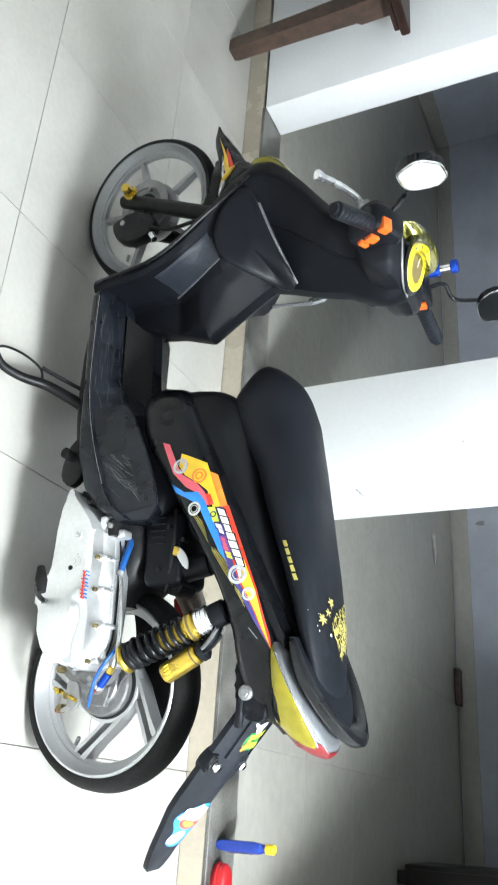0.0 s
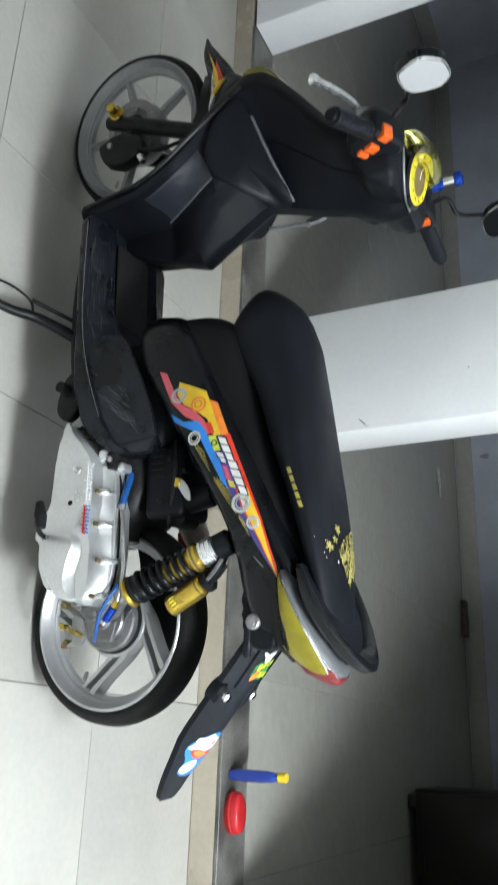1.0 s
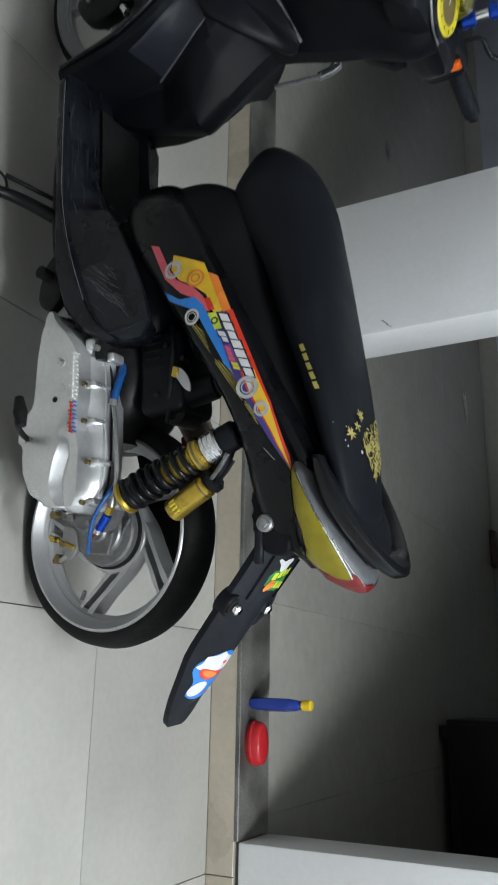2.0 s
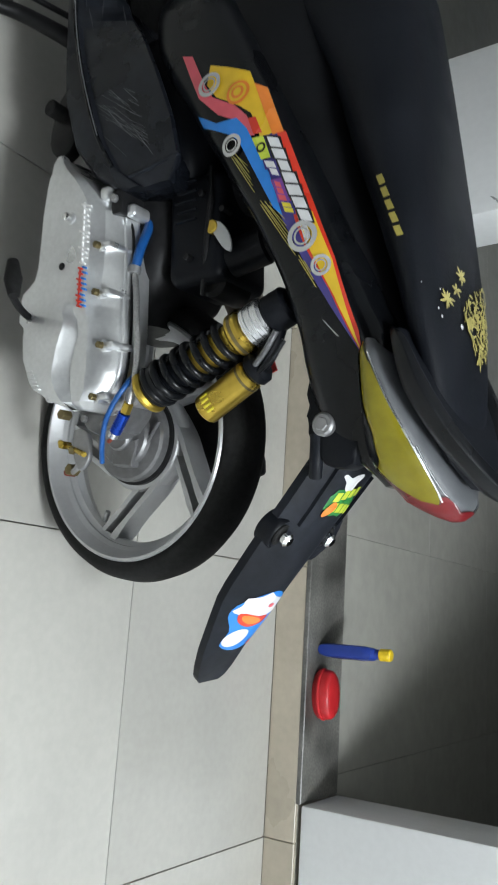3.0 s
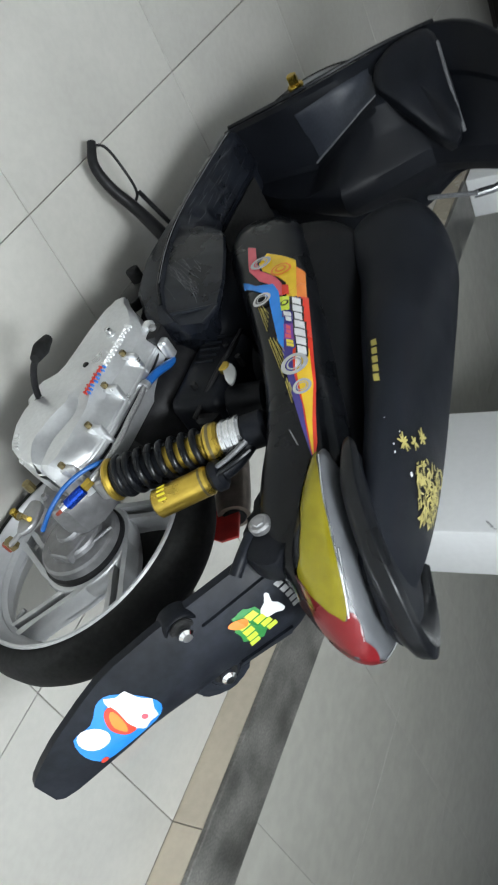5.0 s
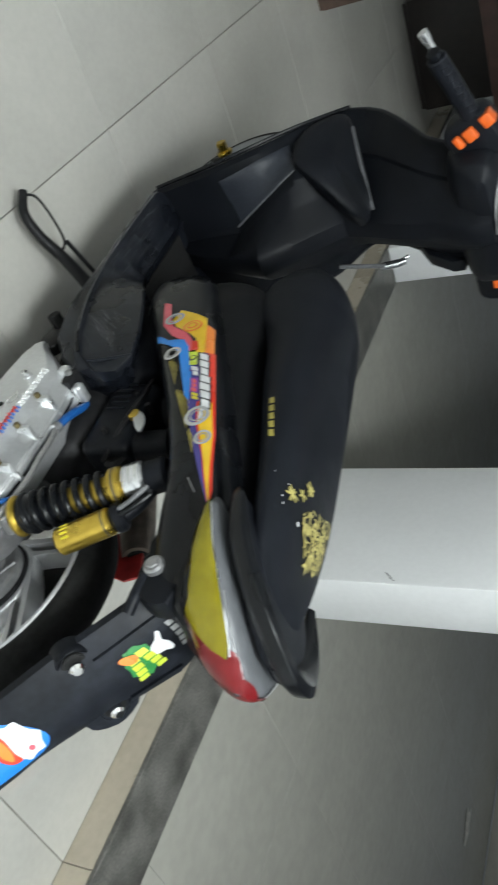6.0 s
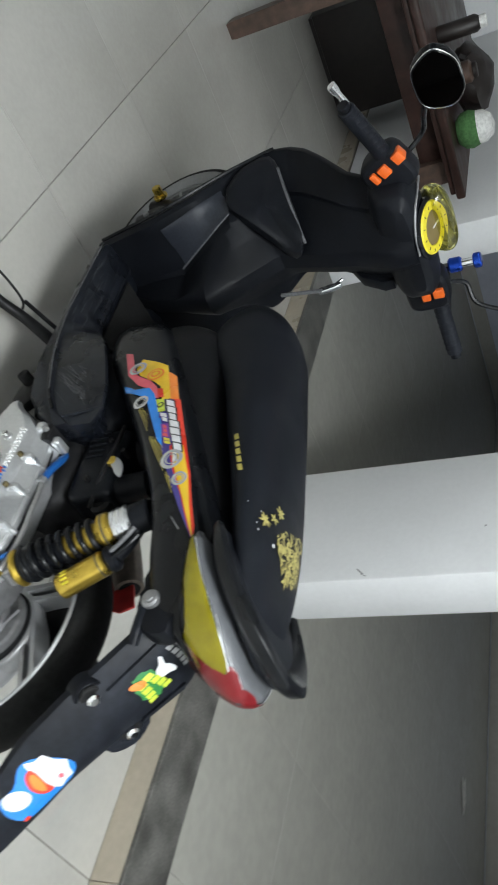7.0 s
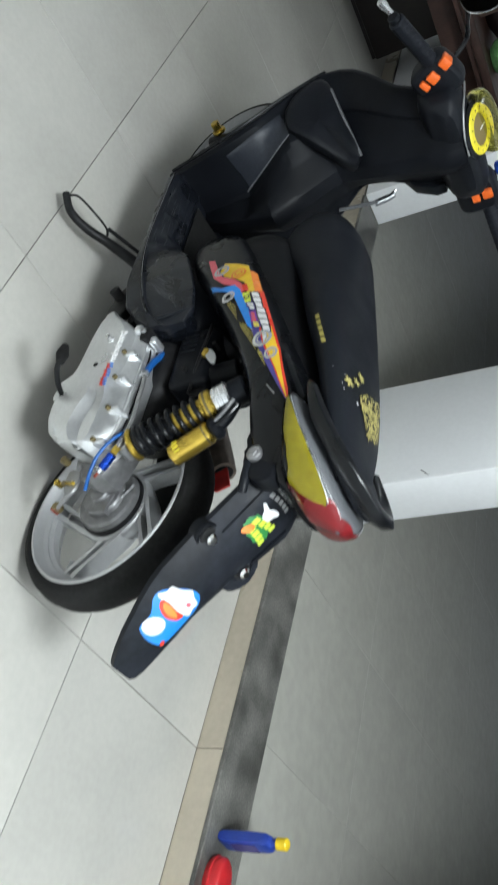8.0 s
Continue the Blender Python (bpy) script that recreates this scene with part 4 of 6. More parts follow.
for y, side in ((0.057, 1), (-0.058, -1)):
    base = Vector((-0.186, y, 0.53))
    part("signal_boss", lathe_bm([(0.0125, -0.03), (0.027, -0.03), (0.0265, -0.014), (0.0245, -0.007), (0.022, -0.005), (0.0185, -0.007), (0.015, -0.014)], 28, axis="Z"), BLACK_PLASTIC, mudguard, "round black signal mount").matrix_basis = Matrix.Translation(base + up * 0.001) @ Matrix.Rotation(radians(-39), 4, "Y")
    part("mount_floor", cyl_bm(base - up * 0.02, base - up * 0.002, 0.0175, 20), RUBBER, mudguard)
    part("chrome_bolt", cyl_bm(base - up * 0.004, base + up * 0.011, 0.0105, 14, 0.004), CHROME, mudguard, "chrome bolt")
lug = plate_bm(rounded([(-0.148, -0.06), (-0.165, -0.088), (-0.186, -0.092), (-0.206, -0.082), (-0.216, -0.05), (-0.18, -0.04)], 4), -0.004, 0.004, 0.003)
for v in lug.verts:
    x, lift, y = v.co
    v.co = Vector((x - 0.63 * lift, y, mud_z(x) - 0.02 + 0.77 * lift))
part("signal_lug", lug, MATTE_BLACK, mudguard, "moulded lug for the signal mount")
for x0, x1, y0, y1 in ((-0.06, -0.17, 0.036, 0.05), (-0.1, -0.165, -0.07, -0.055)):
    u0, u1 = mud_uv(x0, 0)[0], mud_uv(x1, 0)[0]
    part("mudguard_rib", mud_bm(u0, u1, mud_uv(x1, y0)[1], mud_uv(x1, y1)[1], 0.008, 0.005, 12, 4), MATTE_BLACK, mudguard, "", 30)
part("mudguard_stay", tube_bm([(-0.112, 0.074, 0.585), (-0.09, 0.084, 0.592), (-0.06, 0.085, 0.594)], 0.0085, 10), MATTE_BLACK, mudguard)
# frame covers between panel and mudguard
part("tail_under_cover", plate_bm(rounded([(0.06, 0.59), (0.0, 0.59), (-0.027, 0.582), (-0.058, 0.584), (-0.098, 0.605), (-0.1, 0.645), (-0.05, 0.65), (0.05, 0.64)], 3), 0.05, 0.089, 0.006), BLACK_PLASTIC, scooter)
for y in (1, -1):
    part("cover_screw", cyl_bm((-0.05, y * 0.088, 0.609), (-0.05, y * 0.101, 0.609), 0.015, 20, 0.003), HUB_GREY, scooter)
    part("screw_head", cyl_bm((-0.05, y * 0.1, 0.609), (-0.05, y * 0.1035, 0.609), 0.009, 6), HUB_GREY, scooter)

# exhaust on the far side
M0, M1 = Vector((0.4, -0.15, 0.235)), Vector((0.135, -0.16, 0.358))
part("muffler", tube_bm([M0, M0.lerp(M1, 0.4), M0.lerp(M1, 0.8), M1], lambda t: 0.042 - 0.013 * t, 28), BURNT_STEEL, scooter, "heat-stained steel muffler with a red label")
md = (M1 - M0).normalized()
part("muffler_end", cyl_bm(M1 - md * 0.002, M1 + md * 0.004, 0.022, 28, 0.003), ENGINE, scooter)
part("muffler_label", plate_bm(rounded([(0.175, 0.298), (0.178, 0.345), (0.088, 0.392), (0.086, 0.322)], 2), -0.152, -0.146, 0.002), LABEL_RED, scooter, "red label plate on the muffler")
bracket = part("muffler_bracket", plate_bm(rounded([(0.02, 0.28), (-0.026, 0.354), (-0.05, 0.366), (-0.079, 0.372), (-0.086, 0.358), (-0.082, 0.347), (-0.107, 0.351), (-0.13, 0.336), (-0.144, 0.314), (-0.12, 0.285)], 3), -0.15, -0.13, 0.004), ENGINE, scooter, "black bracket behind the wheel")
part("bracket_bolt", cyl_bm((-0.072, -0.132, 0.36), (-0.072, -0.121, 0.36), 0.007, 6), HUB_GREY, bracket)

# ---- graphics on the left panel
def panel_decal(outline, mat, layer, label=""):
    part("decal", body.decal(outline, 0.0010 + 0.0005 * layer), mat, scooter, label)


panel_decal([(0.465, 0.424), (0.458, 0.442), (0.407, 0.467), (0.383, 0.482), (0.36, 0.518), (0.341, 0.536), (0.31, 0.549), (0.313, 0.538), (0.338, 0.522), (0.355, 0.492), (0.39, 0.458)], STICKER_PINK, 1)
panel_decal([(0.433, 0.474), (0.406, 0.534), (0.382, 0.544), (0.306, 0.575), (0.307, 0.556), (0.343, 0.542), (0.358, 0.524), (0.382, 0.487), (0.404, 0.471)], STICKER_YELLOW, 0)
panel_decal([(0.386, 0.542), (0.38, 0.556), (0.31, 0.584), (0.305, 0.573)], STICKER_ORANGE, 1)
panel_decal([(0.336, 0.538), (0.335, 0.549), (0.311, 0.559), (0.312, 0.547)], STICKER_RED, 2)
panel_decal([(0.306, 0.56), (0.31, 0.583), (0.21, 0.624), (0.13, 0.651), (0.022, 0.6745), (0.074, 0.6465), (0.127, 0.618), (0.196, 0.586), (0.23, 0.575)], STICKER_NAVY, 0)
panel_decal([(0.312, 0.577), (0.31, 0.586), (0.213, 0.624), (0.138, 0.651), (0.05, 0.6735), (0.021, 0.6745), (0.05, 0.6625), (0.1, 0.643), (0.156, 0.615), (0.19, 0.604)], STICKER_RED, 1)
panel_decal([(0.2, 0.606), (0.196, 0.6255), (0.135, 0.6485), (0.024, 0.674), (0.092, 0.6485), (0.15, 0.622)], STICKER_YELLOW, 2)
panel_decal([(0.2, 0.606), (0.2, 0.612), (0.16, 0.626), (0.155, 0.618)], STICKER_WHITE, 2)
panel_decal([(0.368, 0.454), (0.344, 0.49), (0.342, 0.521), (0.323, 0.537), (0.256, 0.57), (0.198, 0.588), (0.21, 0.576), (0.257, 0.552), (0.31, 0.525), (0.322, 0.511), (0.349, 0.463)], STICKER_BLUE, 2)
panel_decal([(0.307, 0.545), (0.306, 0.561), (0.275, 0.572), (0.275, 0.559)], STICKER_LIME, 3)
panel_decal(circle_xz(0.291, 0.5585, 0.0065), STICKER_BLACK, 4)
panel_decal(circle_xz(0.291, 0.5585, 0.0038), STICKER_LIME, 5)
panel_decal([(0.246, 0.572), (0.245, 0.587), (0.202, 0.603), (0.203, 0.59)], STICKER_PURPLE, 3)
# lettering that cannot be read: joined slanted blocks with a dark edge
def letter_row(xa, za, xb, zb, height, n, front, back, layer, seed):
    for grow, mat, lay_ in ((0.0024, back, layer), (0.0, front, layer + 1)):
        q = random.Random(seed)
        for k in range(n):
            t0, t1 = k / n, (k + 0.84) / n
            p0, p1 = (xa + (xb - xa) * t0, za + (zb - za) * t0), (xa + (xb - xa) * t1, za + (zb - za) * t1)
            h, low = height * q.uniform(0.8, 1.15) / 2, q.uniform(-0.1, 0.1) * height
            panel_decal([(p0[0] + grow, p0[1] - h - grow + low), (p1[0] - grow, p1[1] - h - grow + low), (p1[0] - 0.004 - grow, p1[1] + h + grow), (p0[0] - 0.004 + grow, p0[1] + h + grow)], mat, lay_)


letter_row(0.303, 0.5735, 0.184, 0.6215, 0.0145, 7, STICKER_WHITE, STICKER_BLACK, 3, 4)
letter_row(0.272, 0.57, 0.25, 0.58, 0.013, 2, STICKER_WHITE, STICKER_NAVY, 4, 9)
letter_row(0.243, 0.5815, 0.216, 0.591, 0.009, 3, STICKER_PINK, STICKER_PURPLE, 4, 3)
letter_row(0.214, 0.593, 0.2, 0.598, 0.012, 2, LEMON, STICKER_NAVY, 4, 5)
for x, z, r in ((0.402, 0.477, 0.017), (0.306, 0.516, 0.0145), (0.167, 0.6135, 0.0185), (0.129, 0.635, 0.0125)):
    for outer, inner, lay_ in ((1.0, 0.68, 6), (0.56, 0.44, 6)):
        n = 22
        for half in (0, 1):
            arc = [math.pi * (half + k / (n / 2)) for k in range(n // 2 + 1)]
            ring = [(x + r * outer * math.cos(a), z + r * outer * math.sin(a)) for a in arc] + [(x + r * inner * math.cos(a), z + r * inner * math.sin(a)) for a in arc[::-1]]
            panel_decal(ring, STICKER_SILVER, lay_)
for r, mat, lay_ in ((0.0165, STICKER_ORANGE, 3), (0.0125, STICKER_YELLOW, 4), (0.009, STICKER_ORANGE, 5), (0.0055, STICKER_YELLOW, 6)):
    panel_decal(circle_xz(0.377, 0.521, r), mat, lay_)
for x0, z0, x1, z1, n in ((0.292, 0.513, 0.236, 0.548, 5), (0.22, 0.556, 0.147, 0.602, 6), (0.142, 0.606, 0.105, 0.626, 3)):
    # three stacked bundles of thin gilt lines
    for k in range(n):
        q = 0.0042 * k
        xa, za = x0 - 0.3 * q + 0.006 * (k % 2), z0 + 0.75 * q - 0.003 * (k % 2)
        xb, zb = x1 + 2.2 * q, z1 - 0.6 * q
        panel_decal([(xa, za), (xa - 0.0012, za + 0.002), (xb, zb + 0.0014), (xb + 0.0008, zb)], OCHRE_PRINT, 1)
part("panel_nick", body.decal([(0.068, 0.63), (0.047, 0.646), (0.046, 0.649), (0.066, 0.633)], 0.001), HUB_GREY, scooter)

# ---- footboard and front
FOOT = [  # x, half width, z of the outer edge, y and z of the inner ridge, z of the floor, z below
    (0.3, 0.15, 0.345, 0.135, 0.395, 0.39, 0.3), (0.325, 0.165, 0.315, 0.145, 0.418, 0.4, 0.27), (0.38, 0.172, 0.287, 0.15, 0.41, 0.39, 0.23), (0.46, 0.172, 0.26, 0.15, 0.38, 0.36, 0.206), (0.53, 0.169, 0.24, 0.14, 0.345, 0.32, 0.2),
    (0.6, 0.166, 0.226, 0.11, 0.29, 0.265, 0.197), (0.66, 0.166, 0.225, 0.097, 0.262, 0.243, 0.197), (0.75, 0.168, 0.226, 0.092, 0.257, 0.238, 0.197), (0.868, 0.168, 0.231, 0.089, 0.254, 0.238, 0.2), (0.89, 0.15, 0.233, 0.075, 0.246, 0.238, 0.205)]


def foot_row(x):
    return [float(np.interp(x, [r[0] for r in FOOT], [r[k] for r in FOOT])) for k in range(1, 7)]


def foot_point(x, s, off=0.0):
    """A point on the sloping side of the footboard: s runs from the outer edge to the ridge."""
    w, ze, r, zr, zc, zb = foot_row(x)
    return Vector((x, w + (r - w) * s + off * 0.6, ze + (zr - ze) * s + off * 0.8))


foot_rings = []
for x in np.linspace(0.3, 0.89, 70):
    w, ze, r, zr, zc, zb = foot_row(float(x))
    half = [(0, zc), (r - 0.022, zc), (r - 0.006, zr - 0.003), (r, zr), (r + 0.006, zr - 0.002), (w - 0.008, ze + 0.005), (w - 0.002, ze + 0.002), (w, ze - 0.003), (w - 0.003, zb + 0.012), (w - 0.014, zb + 0.002), (0, zb)]
    foot_rings.append([(float(x), y, z) for y, z in half] + [(float(x), -y, z) for y, z in half[-2:0:-1]])
part("footboard", rings_bm(foot_rings), FOOT_PLASTIC, scooter, "scuffed black plastic footboard", 40)
for y in (1, -1):
    part("foot_edge", tube_bm([(x, y * (foot_row(x)[0] - 0.001), foot_row(x)[1] - 0.001) for x in (0.87, 0.75, 0.62, 0.54, 0.46, 0.38, 0.33)], 0.0035, 8, 3), BLACK_GLOSS, scooter)
for xa, xb in ((0.865, 0.74), (0.73, 0.61)):
    # shallow pads pressed into the sloping side
    bm = bmesh.new()
    rows = [[bm.verts.new(foot_point(xa + (xb - xa) * i / 8, 0.16 + 0.66 * j / 4, 0.006 * (0 < i < 8 and 0 < j < 4))) for j in range(5)] for i in range(9)]
    for a, b in zip(rows, rows[1:]):
        for j in range(4):
            bm.faces.new((a[j], a[j + 1], b[j + 1], b[j]))
    part("side_pad", bm, FOOT_PLASTIC, scooter)
part("edge_wear", tube_bm([(x, foot_row(x)[0] + 0.0018, foot_row(x)[1] + 0.0015) for x in (0.86, 0.8, 0.7, 0.62, 0.54, 0.46, 0.38)], 0.001, 6, 3), SCRATCH_GLINT_GREY, scooter, "scraped pale edge line")
wrng = random.Random(8)
for k in range(30):
    # long pale streaks along the sloping side: rub marks with painted reflections
    x, q = wrng.uniform(0.6, 0.85), wrng.uniform(0.12, 0.9)
    l, d, w = wrng.uniform(0.02, 0.09), wrng.uniform(-0.12, 0.12), wrng.uniform(0.008, 0.024)
    bm = bmesh.new()
    top = [bm.verts.new(foot_point(x - l * i / 5, q + d * i / 5, 0.0072)) for i in range(6)]
    low = [bm.verts.new(foot_point(x - l * i / 5, q + d * i / 5 + w * math.sin(math.pi * (i + 0.3) / 5.6), 0.0072)) for i in range(6)]
    for i in range(5):
        bm.faces.new((top[i], top[i + 1], low[i + 1], low[i]))
    part("rub_mark", bm, RUB_GLINT, scooter)
part("floor_mat", box_bm(0.56, 0.85, -0.066, 0.066, 0.0, 0.004, 0.0015), RUBBER, scooter).location = (0, 0, 0.243)
srng = random.Random(3)
for k in range(44):
    x, q = srng.uniform(0.37, 0.45), srng.uniform(0.08, 0.55)
    l, d = srng.uniform(0.01, 0.04), srng.uniform(0.12, 0.3)
    w = srng.uniform(0.003, 0.009)
    bm = bmesh.new()
    top = [bm.verts.new(foot_point(x - l * i / 4, q + d * i / 4, 0.0012)) for i in range(5)]
    low = [bm.verts.new(foot_point(x - l * i / 4, q + d * i / 4 + w, 0.0012)) for i in range(5)]
    for i in range(4):
        bm.faces.new((top[i], top[i + 1], low[i + 1], low[i]))
    part("scratch", bm, SCRATCH_GLINT_GREY, scooter)
part("cover_seam", tube_bm([foot_point(0.312, 0.05, 0.004), foot_point(0.318, 0.5, 0.004), foot_point(0.33, 0.98, 0.004)], 0.003, 8, 4), SCRATCHED, scooter)
part("lower_side_cover", Hull([(0.30, 0.30, 0.40, 0.11, 4), (0.36, 0.27, 0.43, 0.12, 4), (0.45, 0.25, 0.42, 0.12, 4), (0.53, 0.24, 0.4, 0.1, 4), (0.57, 0.25, 0.37, 0.08, 3)]).bm(24, 40), BLACK_PLASTIC, scooter)
SHIELD = [  # z, front x at the middle, x of the edge, rear x at the middle, half width
    (0.2, 0.93, 0.905, 0.88, 0.155), (0.3, 0.955, 0.9, 0.82, 0.173), (0.36, 0.975, 0.905, 0.801, 0.18), (0.41, 1.0, 0.925, 0.785, 0.183), (0.454, 1.043, 0.947, 0.771, 0.184), (0.5, 1.11, 0.985, 0.803, 0.181),
    (0.56, 1.18, 1.05, 0.844, 0.172), (0.613, 1.213, 1.096, 0.878, 0.16), (0.65, 1.2, 1.105, 0.868, 0.15), (0.69, 1.16, 1.08, 0.855, 0.148), (0.73, 1.11, 1.035, 0.84, 0.146), (0.8, 1.02, 0.95, 0.822, 0.134), (0.84, 0.98, 0.93, 0.803, 0.125), (0.87, 0.965, 0.92, 0.79, 0.115), (0.895, 0.955, 0.915, 0.785, 0.108), (0.93, 0.945, 0.9, 0.79, 0.085)]


def shield_at(z):
    zs = [r[0] for r in SHIELD]
    return [float(np.interp(z, zs, [r[k] for r in SHIELD])) for k in (1, 2, 3, 4)]


def chamfered(ring, q):
    """The ring with every corner cut off at the share q of its edges."""
    out = []
    for i, (x, y) in enumerate(ring):
        for px, py in (ring[i - 1], ring[(i + 1) % len(ring)]):
            out.append((x + (px - x) * q, y + (py - y) * q))
    return out


shield_rings = []
for z in np.linspace(0.2, 0.93, 64):
    z = float(z)
    xf, xe, xr, w = shield_at(z)
    # the column's bulge in the middle, wider towards the top, meets the flat knee panels in a crease
    yb = float(np.interp(z, [0.2, 0.374, 0.45, 0.537, 0.6, 0.86], [0.03, 0.034, 0.08, 0.128, 0.68 * w, 0.68 * w]))
    xk = float(np.interp(z, [0.2, 0.374, 0.45, 0.537, 0.6], [0.885, 0.89, 0.897, 0.905, xe * 0.55 + xr * 0.45 - 0.012]))
    drop = float(np.interp(z, [0.3, 0.4, 0.56, 0.62], [0.004, 0.016, 0.02, 0.0]))
    half = [(xf, 0.0), (xf - 0.02, 0.35 * w), (xf * 0.45 + xe * 0.55 + 0.015, 0.75 * w), (xe + 0.012, 0.97 * w), (xe - 0.008, w), (xe - 0.022, 0.95 * w), (xk, yb + 0.008), (xk - drop, yb - 0.006), (min(xr + 0.9 * (0.6 * yb - 0.02), xk - drop), 0.6 * yb), (min(xr, xk - drop), min(0.02, 0.4 * yb)), (min(xr, xk - drop) - 0.001, 0.0)]
    ringp = half + [(x, -y) for x, y in half[-2:0:-1]]
    shield_rings.append([(x, y, z) for x, y in chamfered(ringp, 0.14)])
part("leg_shield", rings_bm(shield_rings), SHIELD_PLASTIC, scooter, "black leg shield and front cover", 26)
part("shield_trim", tube_bm([(0.905, 0.158, 0.21), (0.915, 0.186, 0.39), (0.995, 0.183, 0.51), (1.06, 0.17, 0.58), (1.098, 0.16, 0.617)], 0.0045, 8), BLACK_GLOSS, scooter)
from mathutils.bvhtree import BVHTree

shield_ob = [o for o in scooter.children if o.name == "leg_shield"][0]
shield_tree = BVHTree.FromPolygons([v.co.copy() for v in shield_ob.data.vertices], [tuple(p.vertices) for p in shield_ob.data.polygons])


def pressed_bm(corners, lift, edge=0.0, cuts=4):
    """A panel laid on the leg shield: the corners' fan, drawn fine, set on the shield and lifted."""
    bm = bmesh.new()
    mid = sum((Vector(c) for c in corners), Vector()) / len(corners)
    vs = [bm.verts.new(c) for c in corners]
    m = bm.verts.new(mid)
    for i in range(len(vs)):
        bm.faces.new((vs[i], vs[(i + 1) % len(vs)], m))
    bmesh.ops.subdivide_edges(bm, edges=bm.edges[:], cuts=cuts, use_grid_fill=True)
    rim = {v for e in bm.edges if e.is_boundary for v in e.verts}
    for v in bm.verts:
        near, nrm, _, _ = shield_tree.find_nearest(v.co)
        if (v.co - near).dot(nrm) < 0 and nrm.dot(Vector((-0.5, 0.8, 0.3))) < 0:
            nrm = -nrm
        if nrm.dot(Vector((-0.5, 0.8, 0.3))) < 0:
            nrm = -nrm
        v.co = near + nrm * (edge if v in rim else lift)
    return bm


part("knee_panel", pressed_bm([(0.872, 0.155, 0.377), (0.92, 0.165, 0.45), (0.965, 0.165, 0.517), (0.906, 0.138, 0.537), (0.9, 0.1, 0.475), (0.893, 0.05, 0.385)], 0.0045, 0.0025, 6), SHEEN_PANEL, scooter, "black knee panel with its sheen put into the colour")
pocket = catmull([(0.966, 0.163, 0.53), (1.021, 0.17, 0.557), (1.069, 0.157, 0.612), (0.995, 0.128, 0.65), (0.868, 0.058, 0.69), (0.852, 0.026, 0.665), (0.865, 0.08, 0.618), (0.878, 0.12, 0.582), (0.915, 0.146, 0.536), (0.966, 0.163, 0.53)], 3)[:-1]
pocket = [p + Vector((-0.55, 0.75, 0.35)) * 0.006 for p in pocket]
def shell_bm(outline, out, height, depth):
    """A soft lid: the outline's loop rises towards its middle along out, with a skirt set inwards."""
    out = Vector(out).normalized()
    mid = sum(outline, Vector()) / len(outline)
    rings = [[p - out * depth for p in outline]]
    for k in range(7):
        t = k / 6 * math.pi / 2
        rings.append([mid + (p - mid) * (0.1 + 0.9 * math.cos(t)) + out * height * math.sin(t) for p in outline])
    return rings_bm(rings)


part("inner_box", shell_bm(pocket, (-0.55, 0.75, 0.35), 0.02, 0.03), BLACK_PLASTIC, scooter, "glossy black storage pocket lid")
crease = []
for p in catmull([(0.892, 0.04, 0.374), (0.9, 0.1, 0.475), (0.906, 0.14, 0.537)], 6):
    near, nrm, _, _ = shield_tree.find_nearest(p)
    crease.append(near)
# pale grey line paints the highlight along the crease
part("panel_crease", tube_bm(crease, 0.0024, 8, 1), SCRATCH_GLINT_GREY, scooter)
part("trim_strip", tube_bm([(1.02, 0.15, 0.64), (0.965, 0.13, 0.657), (0.91, 0.1, 0.675), (0.852, 0.05, 0.695)], 0.0034, 8), SCRATCH_GLINT_GREY, scooter, "thin grey trim strip")
part("latch_rod", tube_bm([(0.895, -0.1, 0.57), (0.892, -0.104, 0.62), (0.889, -0.108, 0.672)], 0.005, 8), SCRATCH_GLINT_GREY, scooter, "dark grey latch rod")
latch = part("latch_hook", plate_bm([(0.885, 0.664), (0.89, 0.7), (0.898, 0.716), (0.908, 0.716), (0.904, 0.69), (0.9, 0.664)], -0.118, -0.106, 0.002), POLISHED, scooter, "bright metal hook")
part("hook_pin", cyl_bm((0.912, -0.12, 0.69), (0.928, -0.116, 0.715), 0.004, 10), POLISHED, latch)
part("latch_tongue", plate_bm([(0.955, 0.73), (0.885, 0.772), (0.848, 0.826), (0.85, 0.85), (0.886, 0.852), (0.955, 0.8)], -0.118, -0.092, 0.003), BLACK_PLASTIC, scooter, "black tongue under the handlebar")
# front mudguard over the tyre
fr = []
for a in np.linspace(radians(66), radians(128), 24):
    r = 0.246 + 0.035 * max(0, 1 - abs(a - radians(66)) * 1.5)
    w = 0.05 * min(1, 0.5 + (a - radians(66)) * 2.0)
    pts = [(-w, r - 0.045), (-w * 0.98, r - 0.012), (-w * 0.6, r + 0.004), (0, r + 0.008), (w * 0.6, r + 0.004), (w * 0.98, r - 0.012), (w, r - 0.045), (w - 0.004, r - 0.045), (w * 0.5, r - 0.003), (-w * 0.5, r - 0.003), (-w + 0.004, r - 0.045)]
    fr.append([Vector((1.21, -0.025, 0.225)) + Vector((math.cos(a) * q, y, math.sin(a) * q)) for y, q in pts])
part("front_mudguard", rings_bm(fr), BLACK_GLOSS, scooter, "glossy black front mudguard")
nose = part("mudguard_beak", Hull([(1.415, 0.446, 0.452, 0.005, 2.4), (1.36, 0.442, 0.484, 0.022, 2.4), (1.29, 0.458, 0.526, 0.04, 2.6), (1.23, 0.468, 0.548, 0.05, 2.8), (1.16, 0.468, 0.55, 0.055, 2.8)]).bm(24, 28), BLACK_GLOSS, scooter, "pointed glossy beak with yellow and red prints")
nose_bvh = BVHTree.FromPolygons([v.co.copy() for v in nose.data.vertices], [tuple(p.vertices) for p in nose.data.polygons])
